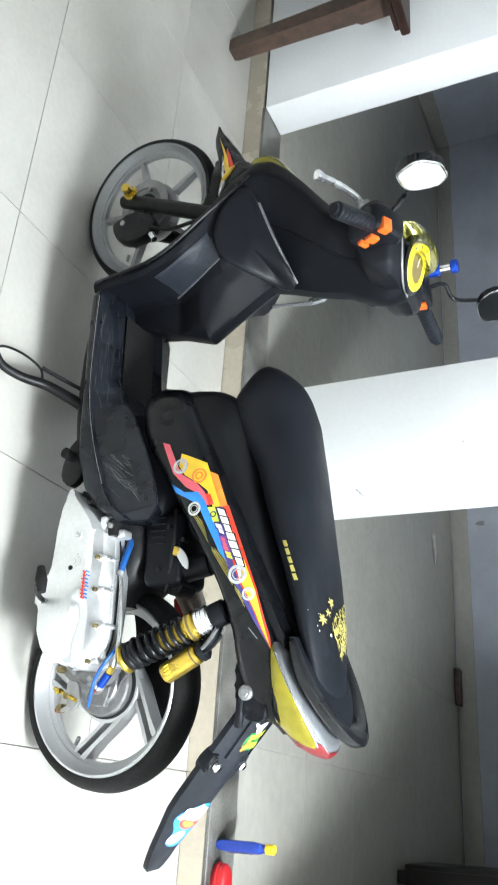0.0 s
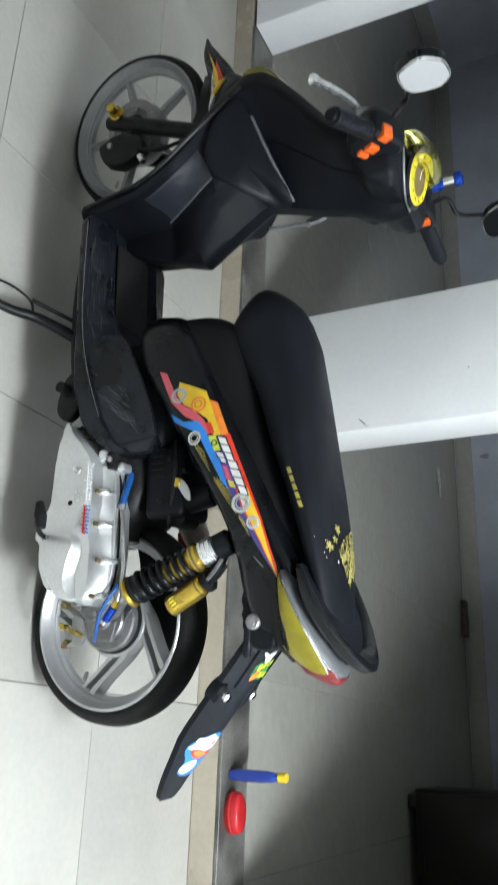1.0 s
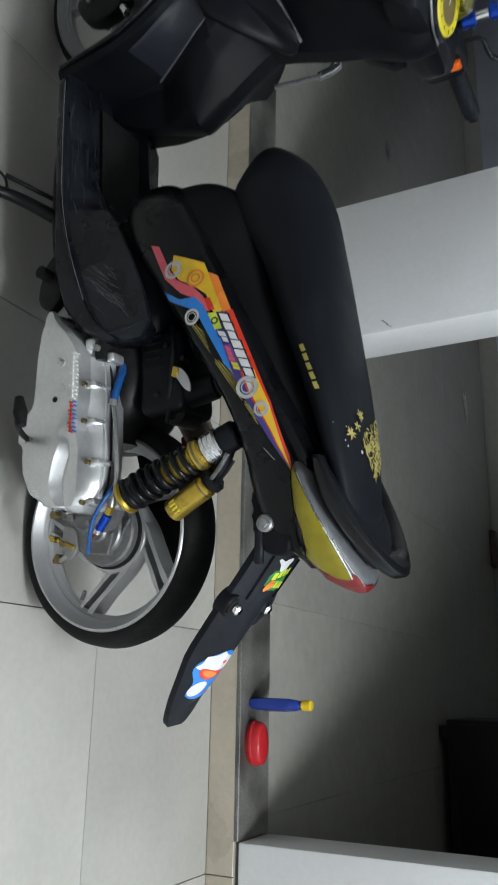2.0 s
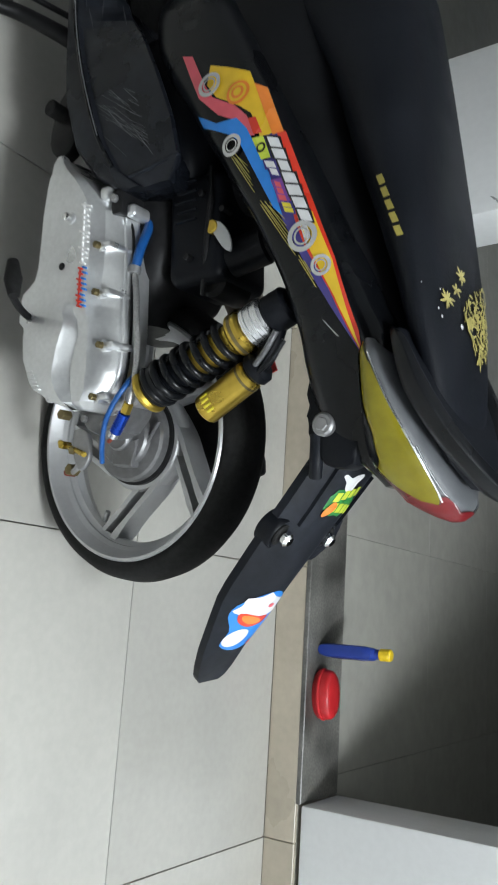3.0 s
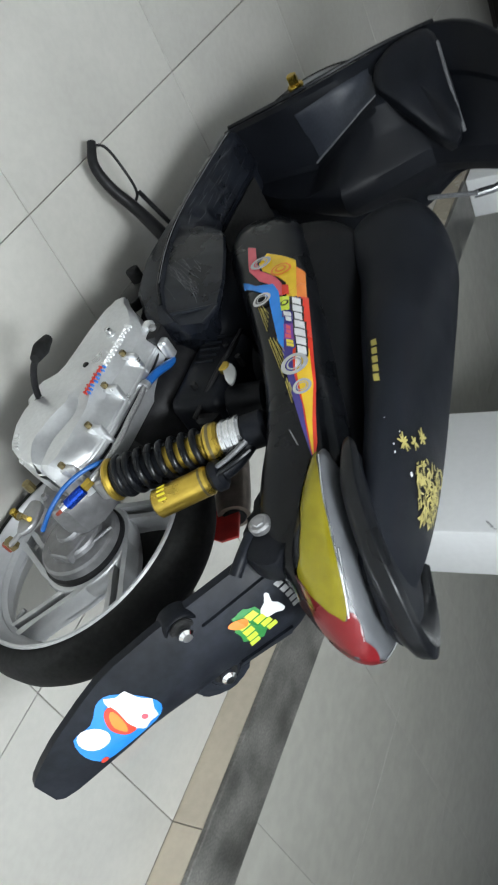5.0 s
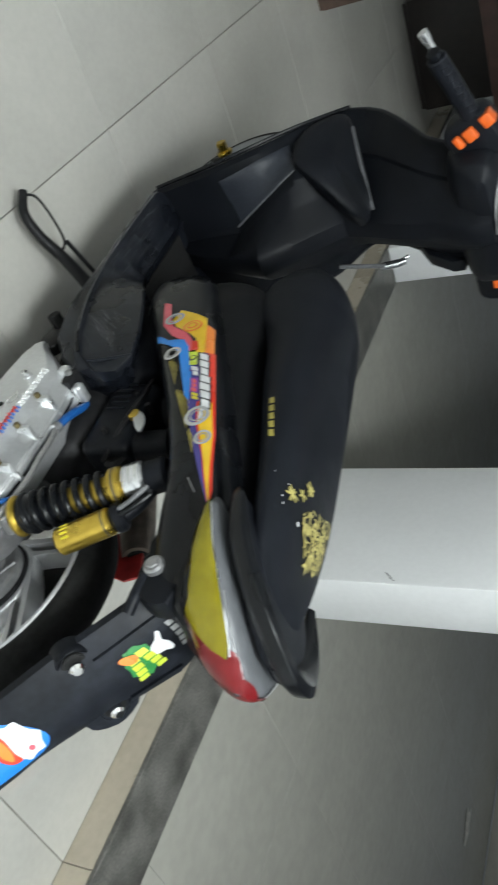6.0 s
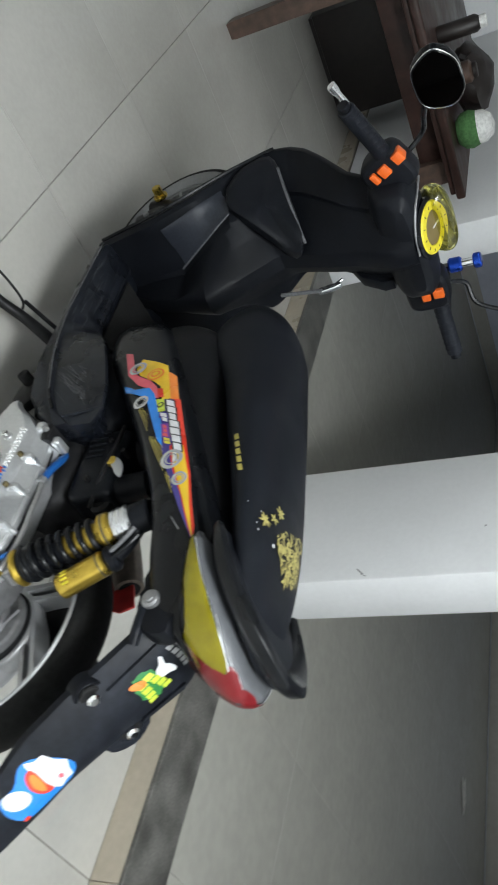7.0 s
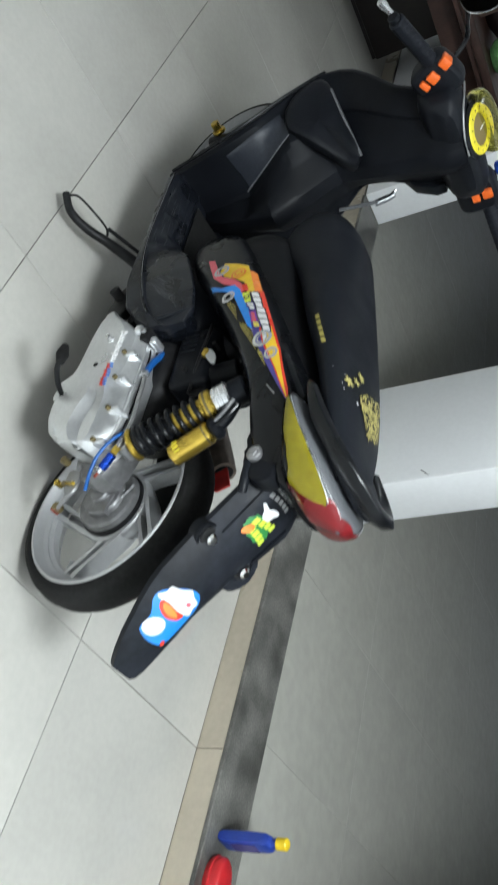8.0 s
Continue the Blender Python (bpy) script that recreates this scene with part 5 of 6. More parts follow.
for outline, mat in (([(1.38, 0.462), (1.3, 0.492), (1.23, 0.505), (1.23, 0.493), (1.3, 0.482)], STICKER_YELLOW), ([(1.32, 0.498), (1.2, 0.535), (1.2, 0.52), (1.26, 0.505)], STICKER_RED), ([(1.29, 0.478), (1.21, 0.49), (1.21, 0.475), (1.25, 0.47)], STICKER_SILVER)):
    ring = [nose_bvh.find_nearest(Vector((x, 0.09, z)))[0] + Vector((0, 0.0015, 0)) for x, z in rounded(outline, 3)]
    part("beak_print", shell_bm(ring, (0.1, 1, 0.1), 0.001, 0.002), mat, nose)
for y in (0.04, -0.13):
    leg = tube_bm([(1.225, y, 0.185), (1.2, y, 0.25), (1.12, y * 0.95, 0.44), (1.06, y * 0.85, 0.58)], lambda t: 0.017 + 0.004 * math.sin(3 * t), 14, 5)
    part("fork_leg", leg, ENGINE, scooter)
part("axle_collar", cyl_bm((1.226, 0.06, 0.222), (1.226, 0.07, 0.222), 0.02, 18), GOLD, scooter, "gold axle collar")
part("axle_nut", cyl_bm((1.226, 0.068, 0.222), (1.226, 0.094, 0.222), 0.013, 6), GOLD, scooter, "gold axle nut")
part("brake_disc", lathe_bm([(0.056, 0.034), (0.078, 0.034), (0.078, 0.038), (0.056, 0.038)], 48, AXLE_F), DRUM_GREY, front_wheel, "thin grey brake disc")
part("wheel_bearing_cover", lathe_bm([(0.012, 0.03), (0.034, 0.03), (0.038, 0.036), (0.03, 0.044), (0.012, 0.046)], 32, AXLE_F), ENGINE, front_wheel)
for k in range(5):
    a = radians(20 + 72 * k)
    p = AXLE_F + Vector((0.05 * math.cos(a), 0.03, 0.05 * math.sin(a)))
    part("disc_bolt", cyl_bm(p, p + Vector((0, 0.011, 0)), 0.006, 6), HUB_GREY, front_wheel)
part("axle_shaft", cyl_bm((1.24, -0.02, 0.219), (1.227, 0.068, 0.221), 0.009, 12), HUB_GREY, scooter)
part("brake_caliper", plate_bm(rounded([(1.14, 0.18), (1.08, 0.2), (1.07, 0.27), (1.11, 0.31), (1.15, 0.27)], 4), 0.035, 0.075, 0.01), ENGINE, scooter, "black brake caliper")
part("caliper_bolt", cyl_bm((1.125, 0.06, 0.215), (1.125, 0.082, 0.215), 0.008, 6), HUB_GREY, scooter)
part("caliper_lug", box_bm(1.13, 1.165, 0.03, 0.066, 0.235, 0.27, 0.006), ENGINE, scooter)
part("hose_joint", cyl_bm((1.075, 0.07, 0.3), (1.055, 0.072, 0.312), 0.009, 10), POLISHED, scooter)
part("brake_line", tube_bm([(1.1, 0.07, 0.29), (1.06, 0.09, 0.37), (1.07, 0.08, 0.46), (1.04, 0.06, 0.56)], 0.005, 8), RUBBER, scooter)
head = Hull([(1.235, 0.575, 0.615, 0.05, 2.6), (1.2, 0.57, 0.66, 0.09, 2.8), (1.15, 0.58, 0.695, 0.1, 2.8), (1.09, 0.62, 0.72, 0.08, 2.8)])
part("headlamp", head.bm(20, 32), YELLOW_LENS, scooter, "yellow tinted headlamp")
part("apron_beak", Hull([(1.25, 0.535, 0.56, 0.03, 2.6), (1.22, 0.52, 0.575, 0.075, 2.8), (1.15, 0.5, 0.575, 0.11, 2.8), (1.08, 0.5, 0.57, 0.12, 2.8)]).bm(18, 28), BLACK_GLOSS, scooter)

beak_tree = [o for o in scooter.children if o.name == "apron_beak"][0]
beak_bvh = BVHTree.FromPolygons([v.co.copy() for v in beak_tree.data.vertices], [tuple(p.vertices) for p in beak_tree.data.polygons])
for outline, mat, text in (([(1.13, 0.5), (1.155, 0.53), (1.215, 0.55), (1.21, 0.525), (1.17, 0.503)], STICKER_YELLOW, "yellow print on the front apron"), ([(1.085, 0.495), (1.1, 0.52), (1.145, 0.528), (1.12, 0.5)], STICKER_SILVER, "clear front side lens")):
    ring = [beak_bvh.find_nearest(Vector((x, 0.13, z)))[0] + Vector((0, 0.004, 0)) for x, z in rounded(outline, 3)]
    part("signal_lens", shell_bm(ring, (0.2, 1, 0), 0.006, 0.012), mat, scooter, text)

# ---- handlebar
bar = new("handlebar")
bar.parent = scooter
tagged(bar, "black handlebar with orange switches and silver levers")
part("handlebar_cover", Hull([(0.798, 0.905, 0.93, 0.1, 4), (0.814, 0.87, 0.945, 0.126, 4.5), (0.856, 0.85, 0.953, 0.138, 5), (0.905, 0.85, 0.95, 0.135, 5), (0.945, 0.87, 0.935, 0.1, 4), (0.965, 0.885, 0.915, 0.05, 3)]).bm(36, 44), BLACK_PLASTIC, bar)
for s in (1, -1):
    lift = 0.0 if s > 0 else 0.012
    part("switch_housing", Hull([(0.848, 0.87, 0.95, 0.04, 4), (0.855, 0.863, 0.957, 0.047, 4), (0.9, 0.868, 0.957, 0.047, 4), (0.925, 0.885, 0.94, 0.03, 3)], cx=s * 0.152).bm(16, 24), BLACK_PLASTIC, bar).matrix_basis = Matrix.Translation((0, 0.155, 0.91)) @ Matrix.Rotation(radians(-26 if s > 0 else 0), 4, "X") @ Matrix.Translation((0, -0.155, -0.91))
    part("grip", cyl_bm(GR0 := Vector((0.87, s * 0.18, 0.915 + lift)), GR1 := Vector((0.822, 0.322, 0.882)) if s > 0 else Vector((0.84, -0.325, 0.932)), 0.0175, 20, 0.003), VINYL, bar, "ribbed black rubber grip")
    for k in range(9):
        p = GR0.lerp(GR1, 0.1 + 0.098 * k)
        part("grip_rib", lathe_bm([(0.017, -0.003), (0.0185, 0), (0.017, 0.003)], 18, p), VINYL, bar)
    part("bar_end", cyl_bm(GR1, GR1 + (GR1 - GR0).normalized() * 0.012, 0.012, 16), BLACK_PLASTIC, bar)
    lift = 0.0 if s > 0 else 0.06
    lev = [(0.94, s * 0.158, 0.888 + lift), (0.938, s * 0.2, 0.882 + lift), (0.922, s * 0.27, 0.867 + lift), (0.901, s * 0.339, 0.849 + lift)]
    part("brake_lever", tube_bm(lev, lambda t: 0.007 + 0.003 * (t > 0.93), 10, 6, flat=0.75), POLISHED if s > 0 else ENGINE, bar, "silver brake lever" if s > 0 else "black brake lever")
    part("lever_clamp", cyl_bm((0.9, s * 0.155, 0.905), (0.94, s * 0.165, 0.89), 0.014, 14), HUB_GREY, bar)
    stem = [(0.9, s * 0.165, 0.95), (0.915, s * 0.19, 0.985), (0.895, s * 0.235, 1.0), (0.885 if s > 0 else 0.905, s * 0.285, 1.022 if s > 0 else 1.06)]
    part("mirror_stem", tube_bm(stem, 0.0055, 8), BLACK_GLOSS, bar)
    mo = [(0.0, 0.056), (0.036, 0.052), (0.066, 0.024), (0.07, 0.0), (0.052, -0.034), (0.03, -0.05), (-0.03, -0.05), (-0.056, -0.026), (-0.062, 0.022), (-0.034, 0.052)]
    mm = pose(0.875, 0.301, 1.042, 2, 1.4, 105) if s > 0 else pose(0.9, -0.312, 1.085, 10, 0, 76)
    bm = plate_bm(rounded(mo, 3), -0.012, 0.010, 0.006, 3)
    mm = mm @ Matrix.Diagonal((0.98, 0.85, 0.8, 1) if s > 0 else (0.82, 0.82, 0.82, 1))
    bmesh.ops.transform(bm, matrix=mm, verts=bm.verts)
    mirror = part("mirror", bm, BLACK_GLOSS, bar, "rear-view mirror with a chrome rim")
    bm = plate_bm(rounded([(x * 0.93, z * 0.93) for x, z in mo], 3), 0.009, 0.0125, 0.0)
    bmesh.ops.transform(bm, matrix=mm, verts=bm.verts)
    part("mirror_glass", bm, MIRROR, mirror)
    loop = [mm @ Vector((x * 0.985, 0.0105, z * 0.985)) for x, z in rounded(mo, 3)]
    part("mirror_rim", tube_bm(loop + loop[:1], 0.0012, 6, 1), CHROME, mirror, "thin chrome rim")
for y, z, h, x, tilt in ((0.188, 0.94, 0.013, 0.85, -30), (0.168, 0.908, 0.013, 0.848, -30), (0.157, 0.886, 0.008, 0.848, -30), (-0.15, 0.936, 0.014, 0.848, 0), (-0.152, 0.908, 0.011, 0.848, 0)):
    button = part("switch_button", box_bm(-0.008, 0.02, -0.012, 0.012, -h * 0.85, h * 0.85, 0.003), ORANGE, bar, "orange switch")
    button.matrix_basis = pose(x, y, z, tilt, 0, 0)
part("cover_trim", tube_bm([(0.915, 0.1, 0.953), (0.87, 0.1, 0.954), (0.822, 0.084, 0.948), (0.802, 0.04, 0.938), (0.797, -0.01, 0.934)], 0.0026, 8), HUB_GREY, bar)
part("throttle_cable", tube_bm([(0.9, -0.105, 0.868), (0.872, -0.112, 0.87), (0.846, -0.12, 0.878), (0.85, -0.132, 0.9)], 0.0042, 8), RUBBER, bar)
# gauge, facing the rider
gm = Matrix.Translation((0.855, 0.012, 0.962)) @ Matrix.Rotation(radians(-17), 4, "Y")


def on_gauge(bm):
    bmesh.ops.transform(bm, matrix=gm, verts=bm.verts)
    return bm


gauge = part("gauge", on_gauge(lathe_bm([(0.0, -0.02), (0.062, -0.02), (0.064, -0.004), (0.058, 0.0), (0.0, 0.0)], 40, axis="Z", closed=False)), BLACK_GLOSS, bar, "round gauge with a yellow ring")
part("gauge_ring", on_gauge(lathe_bm([(0.036, 0.0), (0.055, 0.0), (0.053, 0.004), (0.037, 0.004)], 40, axis="Z")), LEMON, gauge, "yellow gauge ring")
part("gauge_dial", on_gauge(lathe_bm([(0.0, 0.001), (0.035, 0.001), (0.035, 0.003), (0.0, 0.003)], 32, axis="Z", closed=False)), material("brown_dial", (0.16, 0.12, 0.05), 0.3), gauge)
part("gauge_needle", on_gauge(box_bm(-0.002, 0.028, -0.0015, 0.0015, 0.0032, 0.0045)), STICKER_WHITE, gauge)
for k in range(12):
    a = 2 * math.pi * k / 12
    bm = box_bm(-0.003, 0.003, -0.0012, 0.0012, 0.0041, 0.0048)
    bmesh.ops.transform(bm, matrix=gm @ Matrix.Rotation(a, 4, "Z") @ Matrix.Translation((0.046, 0, 0)), verts=bm.verts)
    part("gauge_tick", bm, STICKER_BLACK, gauge)
visor = Hull([(0.868, 0.95, 0.985, 0.058, 2.6), (0.885, 0.95, 1.002, 0.074, 2.6), (0.91, 0.945, 1.003, 0.076, 2.6), (0.942, 0.935, 0.985, 0.06, 2.6), (0.968, 0.925, 0.95, 0.03, 2.6)])
tint = material("yellow_tinted_shell", (0.6, 0.57, 0.14), 0.06, grain=0.02, stain=0.05, transmission=0.95, rough_var=0.02)
vis = part("gauge_shell", visor.bm(24, 32), tint, bar, "yellow tinted clear shell over the gauge")
vis.visible_shadow = False
res = part("fluid_reservoir", cyl_bm((0.935, -0.15, 0.955), (0.935, -0.15, 0.985), 0.017, 24, 0.004), BLUE_METAL, bar, "blue anodised fluid reservoir")
part("reservoir_stem", cyl_bm((0.935, -0.15, 0.98), (0.935, -0.15, 1.012), 0.009, 16), CHROME, res)
part("reservoir_cap", cyl_bm((0.935, -0.15, 1.01), (0.935, -0.15, 1.028), 0.017, 24, 0.003), BLUE_METAL, res)

# ---- stands
part("peg_bracket", plate_bm(rounded([(0.52, 0.2), (0.44, 0.2), (0.4, 0.165), (0.43, 0.135), (0.5, 0.155)], 3), 0.1, 0.125, 0.005), ENGINE, scooter)
part("foot_peg", cyl_bm((0.47, 0.11, 0.165), (0.475, 0.15, 0.16), 0.013, 14), RUBBER, scooter)
part("frame_rail", tube_bm([(0.88, 0.09, 0.18), (0.7, 0.1, 0.165), (0.52, 0.1, 0.17), (0.4, 0.09, 0.2)], 0.014, 12), ENGINE, scooter)
side = tube_bm([(0.605, 0.09, 0.165), (0.622, 0.125, 0.14), (0.645, 0.17, 0.1), (0.65, 0.225, 0.07), (0.664, 0.273, 0.052), (0.702, 0.303, 0.045)], lambda t: 0.015 - 0.006 * t, 12)
stand = part("side_stand", side, ENGINE, scooter, "black side stand swung out")
part("stand_wire", tube_bm([(0.65, 0.178, 0.096), (0.682, 0.188, 0.093), (0.702, 0.231, 0.078), (0.7, 0.284, 0.071), (0.698, 0.298, 0.048)], 0.003, 8), ENGINE, stand)
part("stand_spring", tube_bm([(0.65, 0.11, 0.155), (0.684, 0.186, 0.096)], 0.005, 8), ENGINE, stand)
for y in (1, -1):
    part("centre_stand_leg", tube_bm([(0.4, y * 0.06, 0.17), (0.28, y * 0.075, 0.125), (0.17, y * 0.085, 0.12)], 0.012, 10), ENGINE, scooter)
part("centre_stand_bar", tube_bm([(0.3, 0.075, 0.13), (0.3, 0, 0.13), (0.3, -0.075, 0.13)], 0.01, 10), ENGINE, scooter)
kick = part("kick_lever", tube_bm([(0.12, 0.125, 0.165), (0.135, 0.18, 0.163), (0.15, 0.222, 0.182), (0.16, 0.24, 0.204)], 0.0055, 10), ENGINE, scooter, "kick start lever")
part("kick_rubber", tube_bm([(0.19, 0.242, 0.204), (0.162, 0.247, 0.212), (0.136, 0.25, 0.219)], lambda t: 0.013 - 0.01 * abs(t - 0.5), 12), RUBBER, kick)

# ---- things on the step ------------------------------------------------------
bottle = thing("oil_bottle", "flat blue plastic bottle with a yellow cap on the step", "bottle", pose(0.197, 0.075, SILL, 0, 0, 84))
part("bottle_body", Hull([(-0.026, 0.0, 0.13, 0.0125, 4), (-0.022, 0.0, 0.138, 0.0155, 5), (0.0, 0.0, 0.145, 0.0165, 5), (0.022, 0.0, 0.138, 0.0155, 5), (0.026, 0.0, 0.13, 0.0125, 4)]).bm(14, 28), BLUE_PLASTIC, bottle)
part("bottle_label", box_bm(-0.019, 0.019, -0.0172, -0.0164, 0.035, 0.105, 0.0), STICKER_NAVY, bottle)
part("bottle_neck", cyl_bm((0, 0, 0.14), (0, 0, 0.155), 0.012, 18), BLUE_PLASTIC, bottle)
part("bottle_cap", cyl_bm((0, 0, 0.152), (0, 0, 0.182), 0.0145, 20, 0.003), YELLOW_PLASTIC, bottle, "yellow screw cap")
dish = thing("soap_box", "oval red plastic box lying on the step", "box", pose(0.3, 0.06, SILL, 0, 0, 4))
part("box_lid", rings_bm([[(0.058 * s * math.cos(a), 0.036 * s * math.sin(a), z) for a in np.linspace(0, 2 * math.pi, 32, endpoint=False)] for s, z in ((0.9, 0.0), (1.0, 0.006), (1.0, 0.03), (0.96, 0.038), (0.85, 0.043), (0.5, 0.046))]), RED_PLASTIC, dish)
part("box_rim", rings_bm([[(0.061 * math.cos(a) * s, 0.039 * math.sin(a) * s, z) for a in np.linspace(0, 2 * math.pi, 32, endpoint=False)] for s, z in ((0.97, 0.012), (1.0, 0.014), (1.0, 0.018), (0.97, 0.02))]), RED_PLASTIC, dish)

# ---- inner room -----------------------------------------------------------------
cab = thing("low_cabinet", "low black-brown wooden cabinet in the dark inner room", "cabinet", pose(0.9, 2.35, SILL))
part("body", box_bm(-0.62, 0.62, -0.26, 0.26, 0.04, 0.82, 0.008), BLACK_WOOD, cab)
part("cabinet_top", box_bm(-0.65, 0.65, -0.3, 0.28, 0.82, 0.85, 0.006), BLACK_WOOD, cab)
for x in (-0.31, 0.31):
    d = part("cabinet_door", box_bm(x - 0.29, x + 0.29, -0.28, -0.26, 0.08, 0.79, 0.005), BLACK_WOOD, cab)
    part("handle", cyl_bm((x * 0.2, -0.31, 0.45), (x * 0.2, -0.28, 0.45), 0.012, 14), HUB_GREY, d)
for x in (-0.56, 0.56):
    for y in (-0.22, 0.22):
        part("cabinet_foot", box_bm(x - 0.03, x + 0.03, y - 0.03, y + 0.03, 0.0, 0.04, 0.004), BLACK_WOOD, cab)

# ---- wooden table at the porch's end ----------------------------------------------
table = thing("wooden_table", "brown carved wooden table standing against the white wall", "table", pose(-3.6, -0.6, 0))
part("tabletop", box_bm(-0.78, 0.78, -0.52, 0.52, 0.735, 0.775, 0.012, 3), DARK_WOOD, table)
part("top_moulding", box_bm(-0.76, 0.76, -0.5, 0.5, 0.712, 0.735, 0.006), DARK_WOOD, table)
for y in (-0.44, 0.44):
    part("apron", box_bm(-0.62, 0.62, y - 0.012, y + 0.012, 0.6, 0.712, 0.004), DARK_WOOD, table)
for x in (-0.64, 0.64):
    part("apron", box_bm(x - 0.012, x + 0.012, -0.41, 0.41, 0.6, 0.712, 0.004), DARK_WOOD, table)
    for y in (-0.41, 0.42):
        bm = rings_bm([[(x + sx * w, y + sy * w, z) for sx, sy in ((-1, -1), (1, -1), (1, 1), (-1, 1))] for z, w in ((0, 0.03), (0.02, 0.034), (0.3, 0.037), (0.56, 0.042), (0.58, 0.05), (0.712, 0.05))])
        part("leg", bm, GREY_WOOD, table)


# scuffs on the white pier
for k, (x, z, l, d) in enumerate(((-0.884, 0.53, 0.013, 0.9), (-0.872, 0.543, 0.01, 0.5), (-0.862, 0.551, 0.006, 1.2))):
    bm = bmesh.new()
    bm.faces.new([bm.verts.new(p) for p in ((x, -0.0008, z), (x + l, -0.0008, z + l * d), (x + l, -0.0008, z + l * d + 0.007), (x + 0.003, -0.0008, z + 0.008))])
    tagged(part("scuff_mark", bm, SCUFF), "small grey scuff on the white pier", "scuff", kind="structure")
bm = bmesh.new()
bm.faces.new([bm.verts.new(p) for p in ((-1.01, -0.0008, 0.884), (-1.006, -0.0008, 0.884), (-1.006, -0.0008, 0.89), (-1.011, -0.0008, 0.889))])
tagged(part("scuff_mark", bm, SCUFF), "small grey scuff on the white pier", "scuff", kind="structure")
bm = bmesh.new()
bm.faces.new([bm.verts.new((-2.1 + 0.02 * math.cos(a), 3.859, 0.325 + 0.035 * math.sin(a) * (1 + 0.3 * math.sin(3 * a)))) for a in np.linspace(0, 2 * math.pi, 14, endpoint=False)])
tagged(part("scuff_mark", bm, SCUFF), "dark chipped spot low on the far wall", "scuff", kind="structure")
bm = bmesh.new()
bm.faces.new([bm.verts.new((-2.7 + 0.05 * math.cos(a) * (1 + 0.3 * math.sin(2 * a)), 1.61 + 0.035 * math.sin(a), SILL + 0.001)) for a in np.linspace(0, 2 * math.pi, 14, endpoint=False)])
tagged(part("floor_stain", bm, SCUFF), "faint dark stain on the inner floor", "stain", kind="structure")
# pale patch: a reflection of light on the tiles, painted as colour
bm = bmesh.new()
bm.faces.new([bm.verts.new((-1.73 + 0.1 * math.cos(a) * (1 + 0.4 * math.sin(3 * a + 1)), 3.2 + 0.055 * math.sin(a) * (1 + 0.3 * math.sin(2 * a)), SILL + 0.001)) for a in np.linspace(0, 2 * math.pi, 18, endpoint=False)])
tagged(part("floor_stain", bm, material("pale_glint", (0.62, 0.6, 0.56), 0.8, grain=0.3, scale=30, stain=0.3, stain_scale=14)), "pale lamp reflection painted on the inner floor", "stain", kind="structure")
wedge = thing("door_stop", "dark block standing at the far skirting", "block", pose(-0.83, 3.79, SILL))
part("block", box_bm(-0.13, 0.13, -0.06, 0.05, 0.0, 0.035, 0.006), GREY_WOOD, wedge)


# things on the table
def jar(name, label, x, y, r, h, body_mat, cap_mat):
    t = thing(name, label, name.split("_")[-1], pose(x, y, 0.775))
    part("jar_body", lathe_bm([(0, 0), (r * 0.94, 0), (r, 0.01), (r, h * 0.78), (r * 0.7, h * 0.86), (0, h * 0.86)], 24, axis="Z", closed=False), body_mat, t)
    part("lid", cyl_bm((0, 0, h * 0.85), (0, 0, h), r * 0.72, 20), cap_mat, t)


toy = thing("cloth_ball", "round green and white stuffed cloth ball on the table", "toy", pose(-3.0, -0.3, 0.775))
part("ball", lathe_bm([(0, 0), (0.05, 0.004), (0.075, 0.03), (0.08, 0.06), (0.07, 0.09)], 24, axis="Z", closed=False), GREEN_PLUSH, toy)
part("ball_top", lathe_bm([(0.07, 0.088), (0.066, 0.12), (0.045, 0.148), (0.0, 0.16)], 24, axis="Z", closed=False), WHITE_PLUSH, toy)
jar("glass_jar", "small grey-brown jar with a dark lid on the table", -3.05, -0.52, 0.045, 0.13, GREY_WOOD, BLACK_WOOD)
jar("dark_bottle", "dark brown bottle with a pale cap on the table", -3.1, -0.68, 0.035, 0.2, BLACK_WOOD, WHITE_PLUSH)
bag = thing("dark_bag", "crumpled dark cloth bag lying on the table", "bag", pose(-3.25, -0.42, 0.775))
bm = bmesh.new()
bmesh.ops.create_icosphere(bm, subdivisions=3, radius=1)
for v in bm.verts:
    n = 1 + 0.22 * noise.noise(v.co * 2.3)
    v.co = Vector((v.co.x * 0.17 * n, v.co.y * 0.14 * n, max(0.0, 0.08 + v.co.z * 0.09 * n)))
part("bag_cloth", bm, BLACK_WOOD, bag)
chest = thing("dark_chest", "dark wooden chest standing under the table", "chest", pose(-4.34, -0.42, 0))
part("chest_body", box_bm(-0.2, 0.2, -0.27, 0.3, 0.02, 0.5, 0.01), BLACK_WOOD, chest)
part("chest_lid", box_bm(-0.215, 0.215, -0.285, 0.315, 0.5, 0.54, 0.008), BLACK_WOOD, chest)
part("chest_plinth", box_bm(-0.19, 0.19, -0.26, 0.29, 0.0, 0.02), BLACK_WOOD, chest)

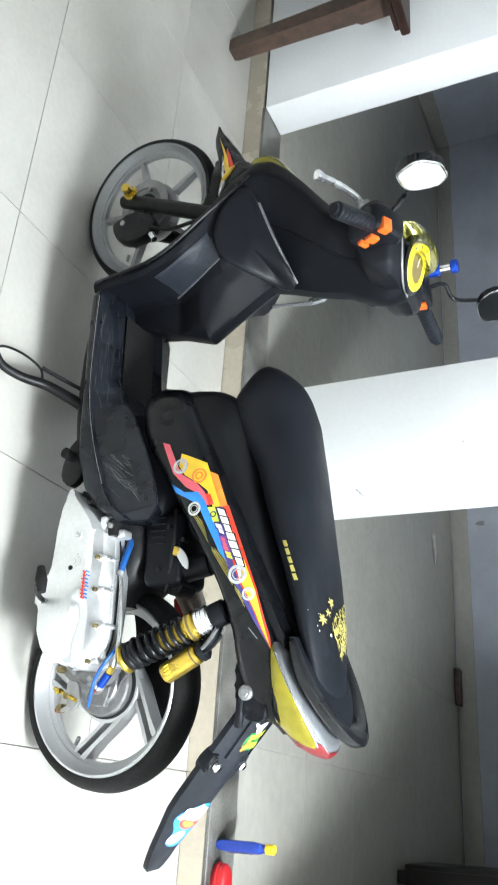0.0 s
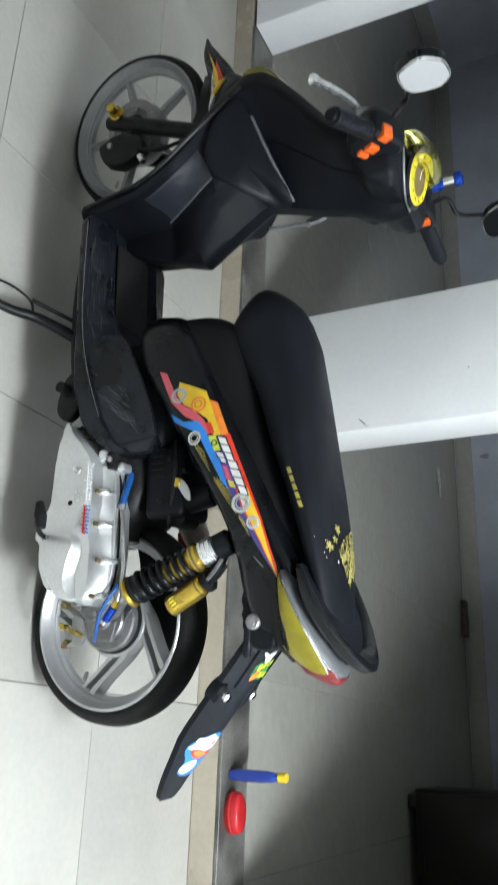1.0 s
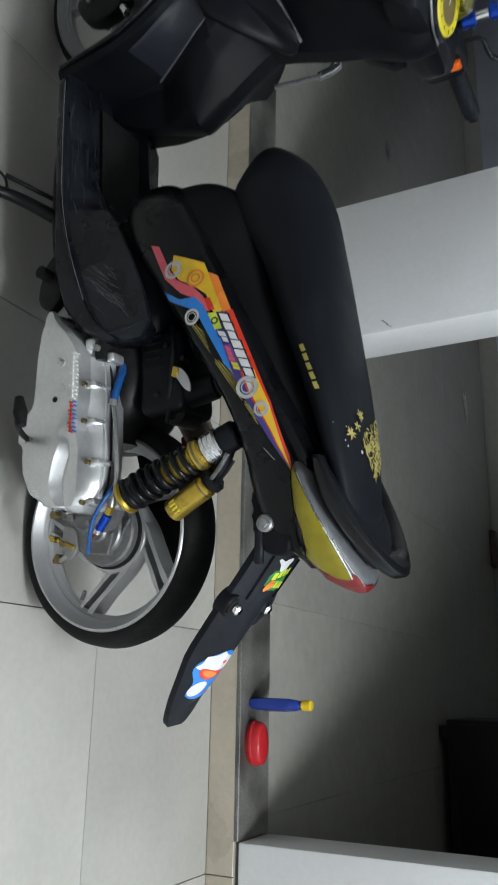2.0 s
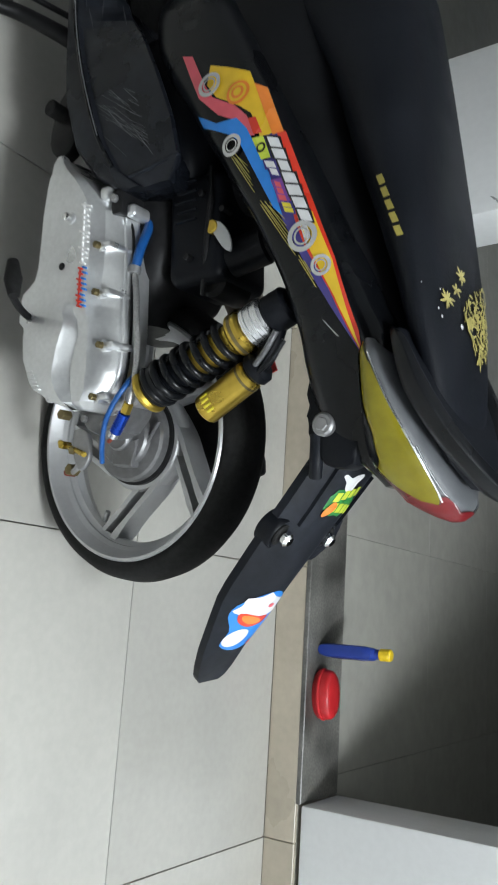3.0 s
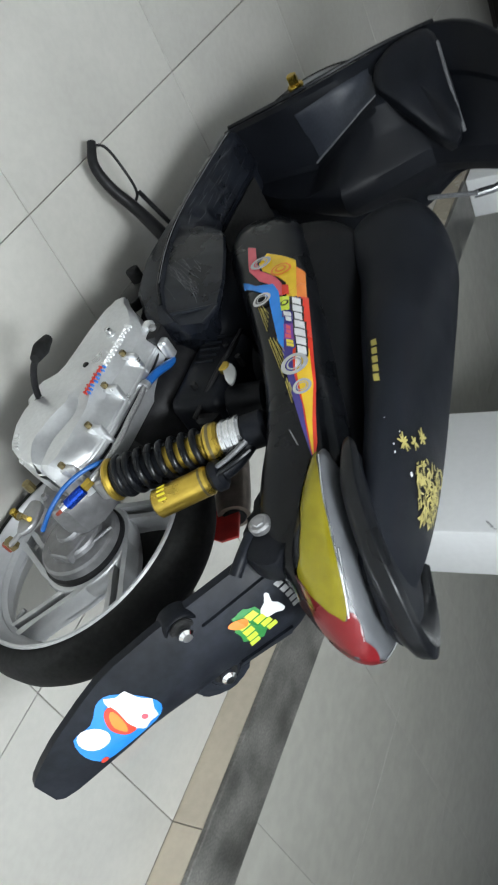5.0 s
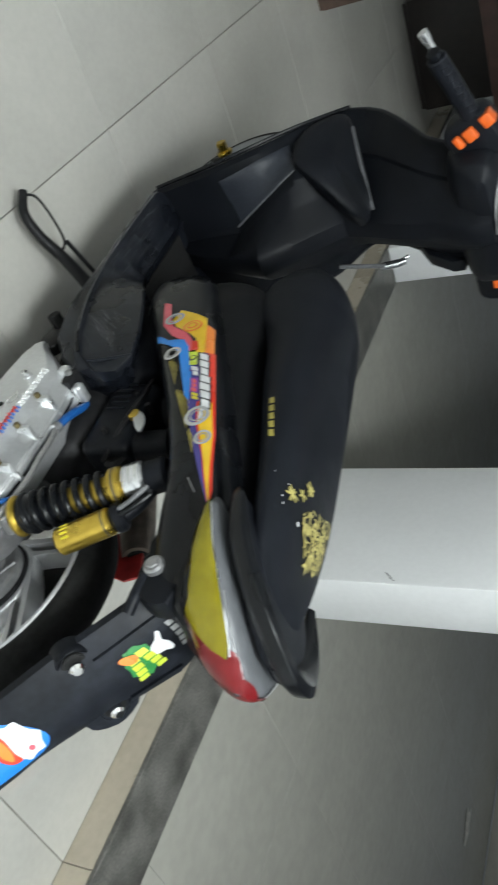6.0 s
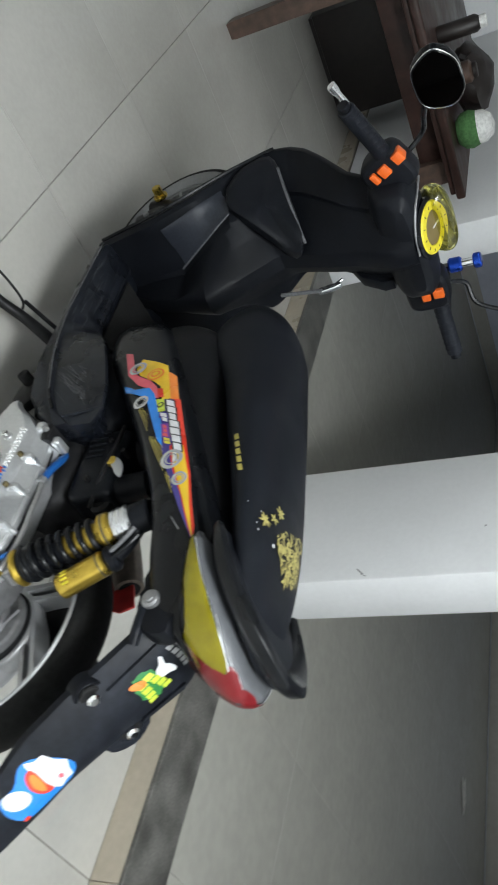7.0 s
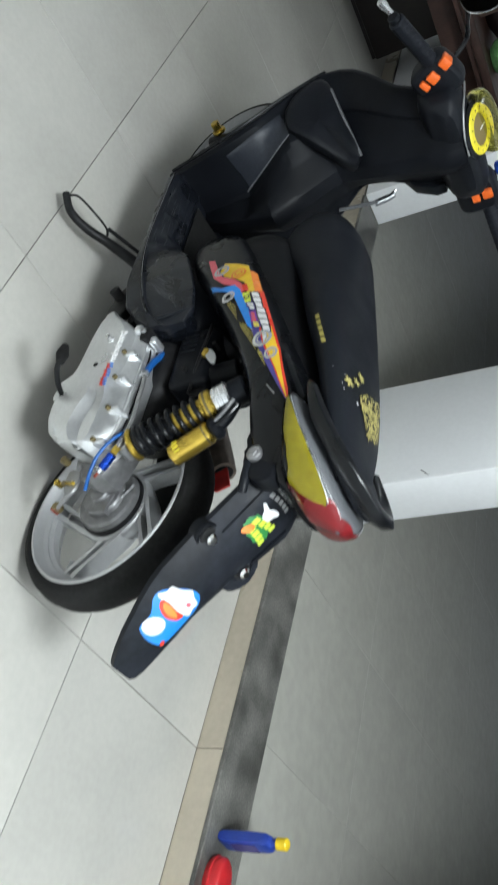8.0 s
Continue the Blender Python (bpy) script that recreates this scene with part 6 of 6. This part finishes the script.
# ---- tiles, piece by piece ------------------------------------------------------------
def tile_mesh(name, w, d, h, mat, bevel=0.0006):
    bm = box_bm(0, w, 0, d, 0, h)
    top = [e for e in bm.edges if all(abs(v.co.z - h) < 1e-6 for v in e.verts)]
    bmesh.ops.bevel(bm, geom=top, offset=bevel, segments=1, affect="EDGES")
    bmesh.ops.recalc_face_normals(bm, faces=bm.faces)
    me = bpy.data.meshes.new(name)
    bm.to_mesh(me)
    bm.free()
    me.materials.append(mat)
    return me


def lay(name, me, parent, m):
    ob = new(name, me)
    ob.parent = parent
    ob.matrix_world = m
    return ob


GAP = 0.0024
trng = random.Random(11)
full = tile_mesh("floor_tile", TILE - GAP, ROW - GAP, 0.009, FLOOR_TILE)
cut = tile_mesh("floor_tile_cut", TILE - GAP, -ROW_EDGE - GAP, 0.009, FLOOR_TILE)
for i in range(-8, 6):
    x = i * TILE + GAP / 2
    if x + TILE > 3.42:
        continue
    lay("tile", cut, floor, Matrix.Translation((x, ROW_EDGE + GAP / 2, -0.009 + trng.uniform(-0.0004, 0.0004))))
    for j in range(6):
        lay("tile", full, floor, Matrix.Translation((x, ROW_EDGE - (j + 1) * ROW + GAP / 2, -0.009 + trng.uniform(-0.0004, 0.0004))))
riser = tile_mesh("riser_tile", TILE - GAP, SILL - 0.014, 0.009, RISER_TILE, 0.001)
for i in range(-8, 6):
    x = i * TILE + GAP / 2
    if x + TILE > 3.42:
        continue
    lay("tile", riser, kerb, Matrix.Translation((x, 0.008, 0.0005)) @ Matrix.Rotation(radians(90), 4, "X"))
for x0, x1 in ((-2.76, -1.298), (-0.845, 0.545)):
    lay("slab", tile_mesh("granite_slab", x1 - x0 - 0.002, 0.184, 0.012, GRANITE, 0.002), kerb, Matrix.Translation((x0 + 0.001, -0.002, SILL - 0.012)))
inner = tile_mesh("inner_tile", 0.6 - 0.001, 0.6 - 0.001, 0.01, INNER_TILE, 0.0004)
for i in range(-10, 6):
    for j in range(7):
        x, y = i * 0.6 - 0.1, 0.1835 + j * 0.6
        if y + 0.6 < 4.45 and x + 0.6 < 3.5:
            lay("tile", inner, inner_floor, Matrix.Translation((x, y, SILL - 0.0145 + trng.uniform(-0.0003, 0.0003))))
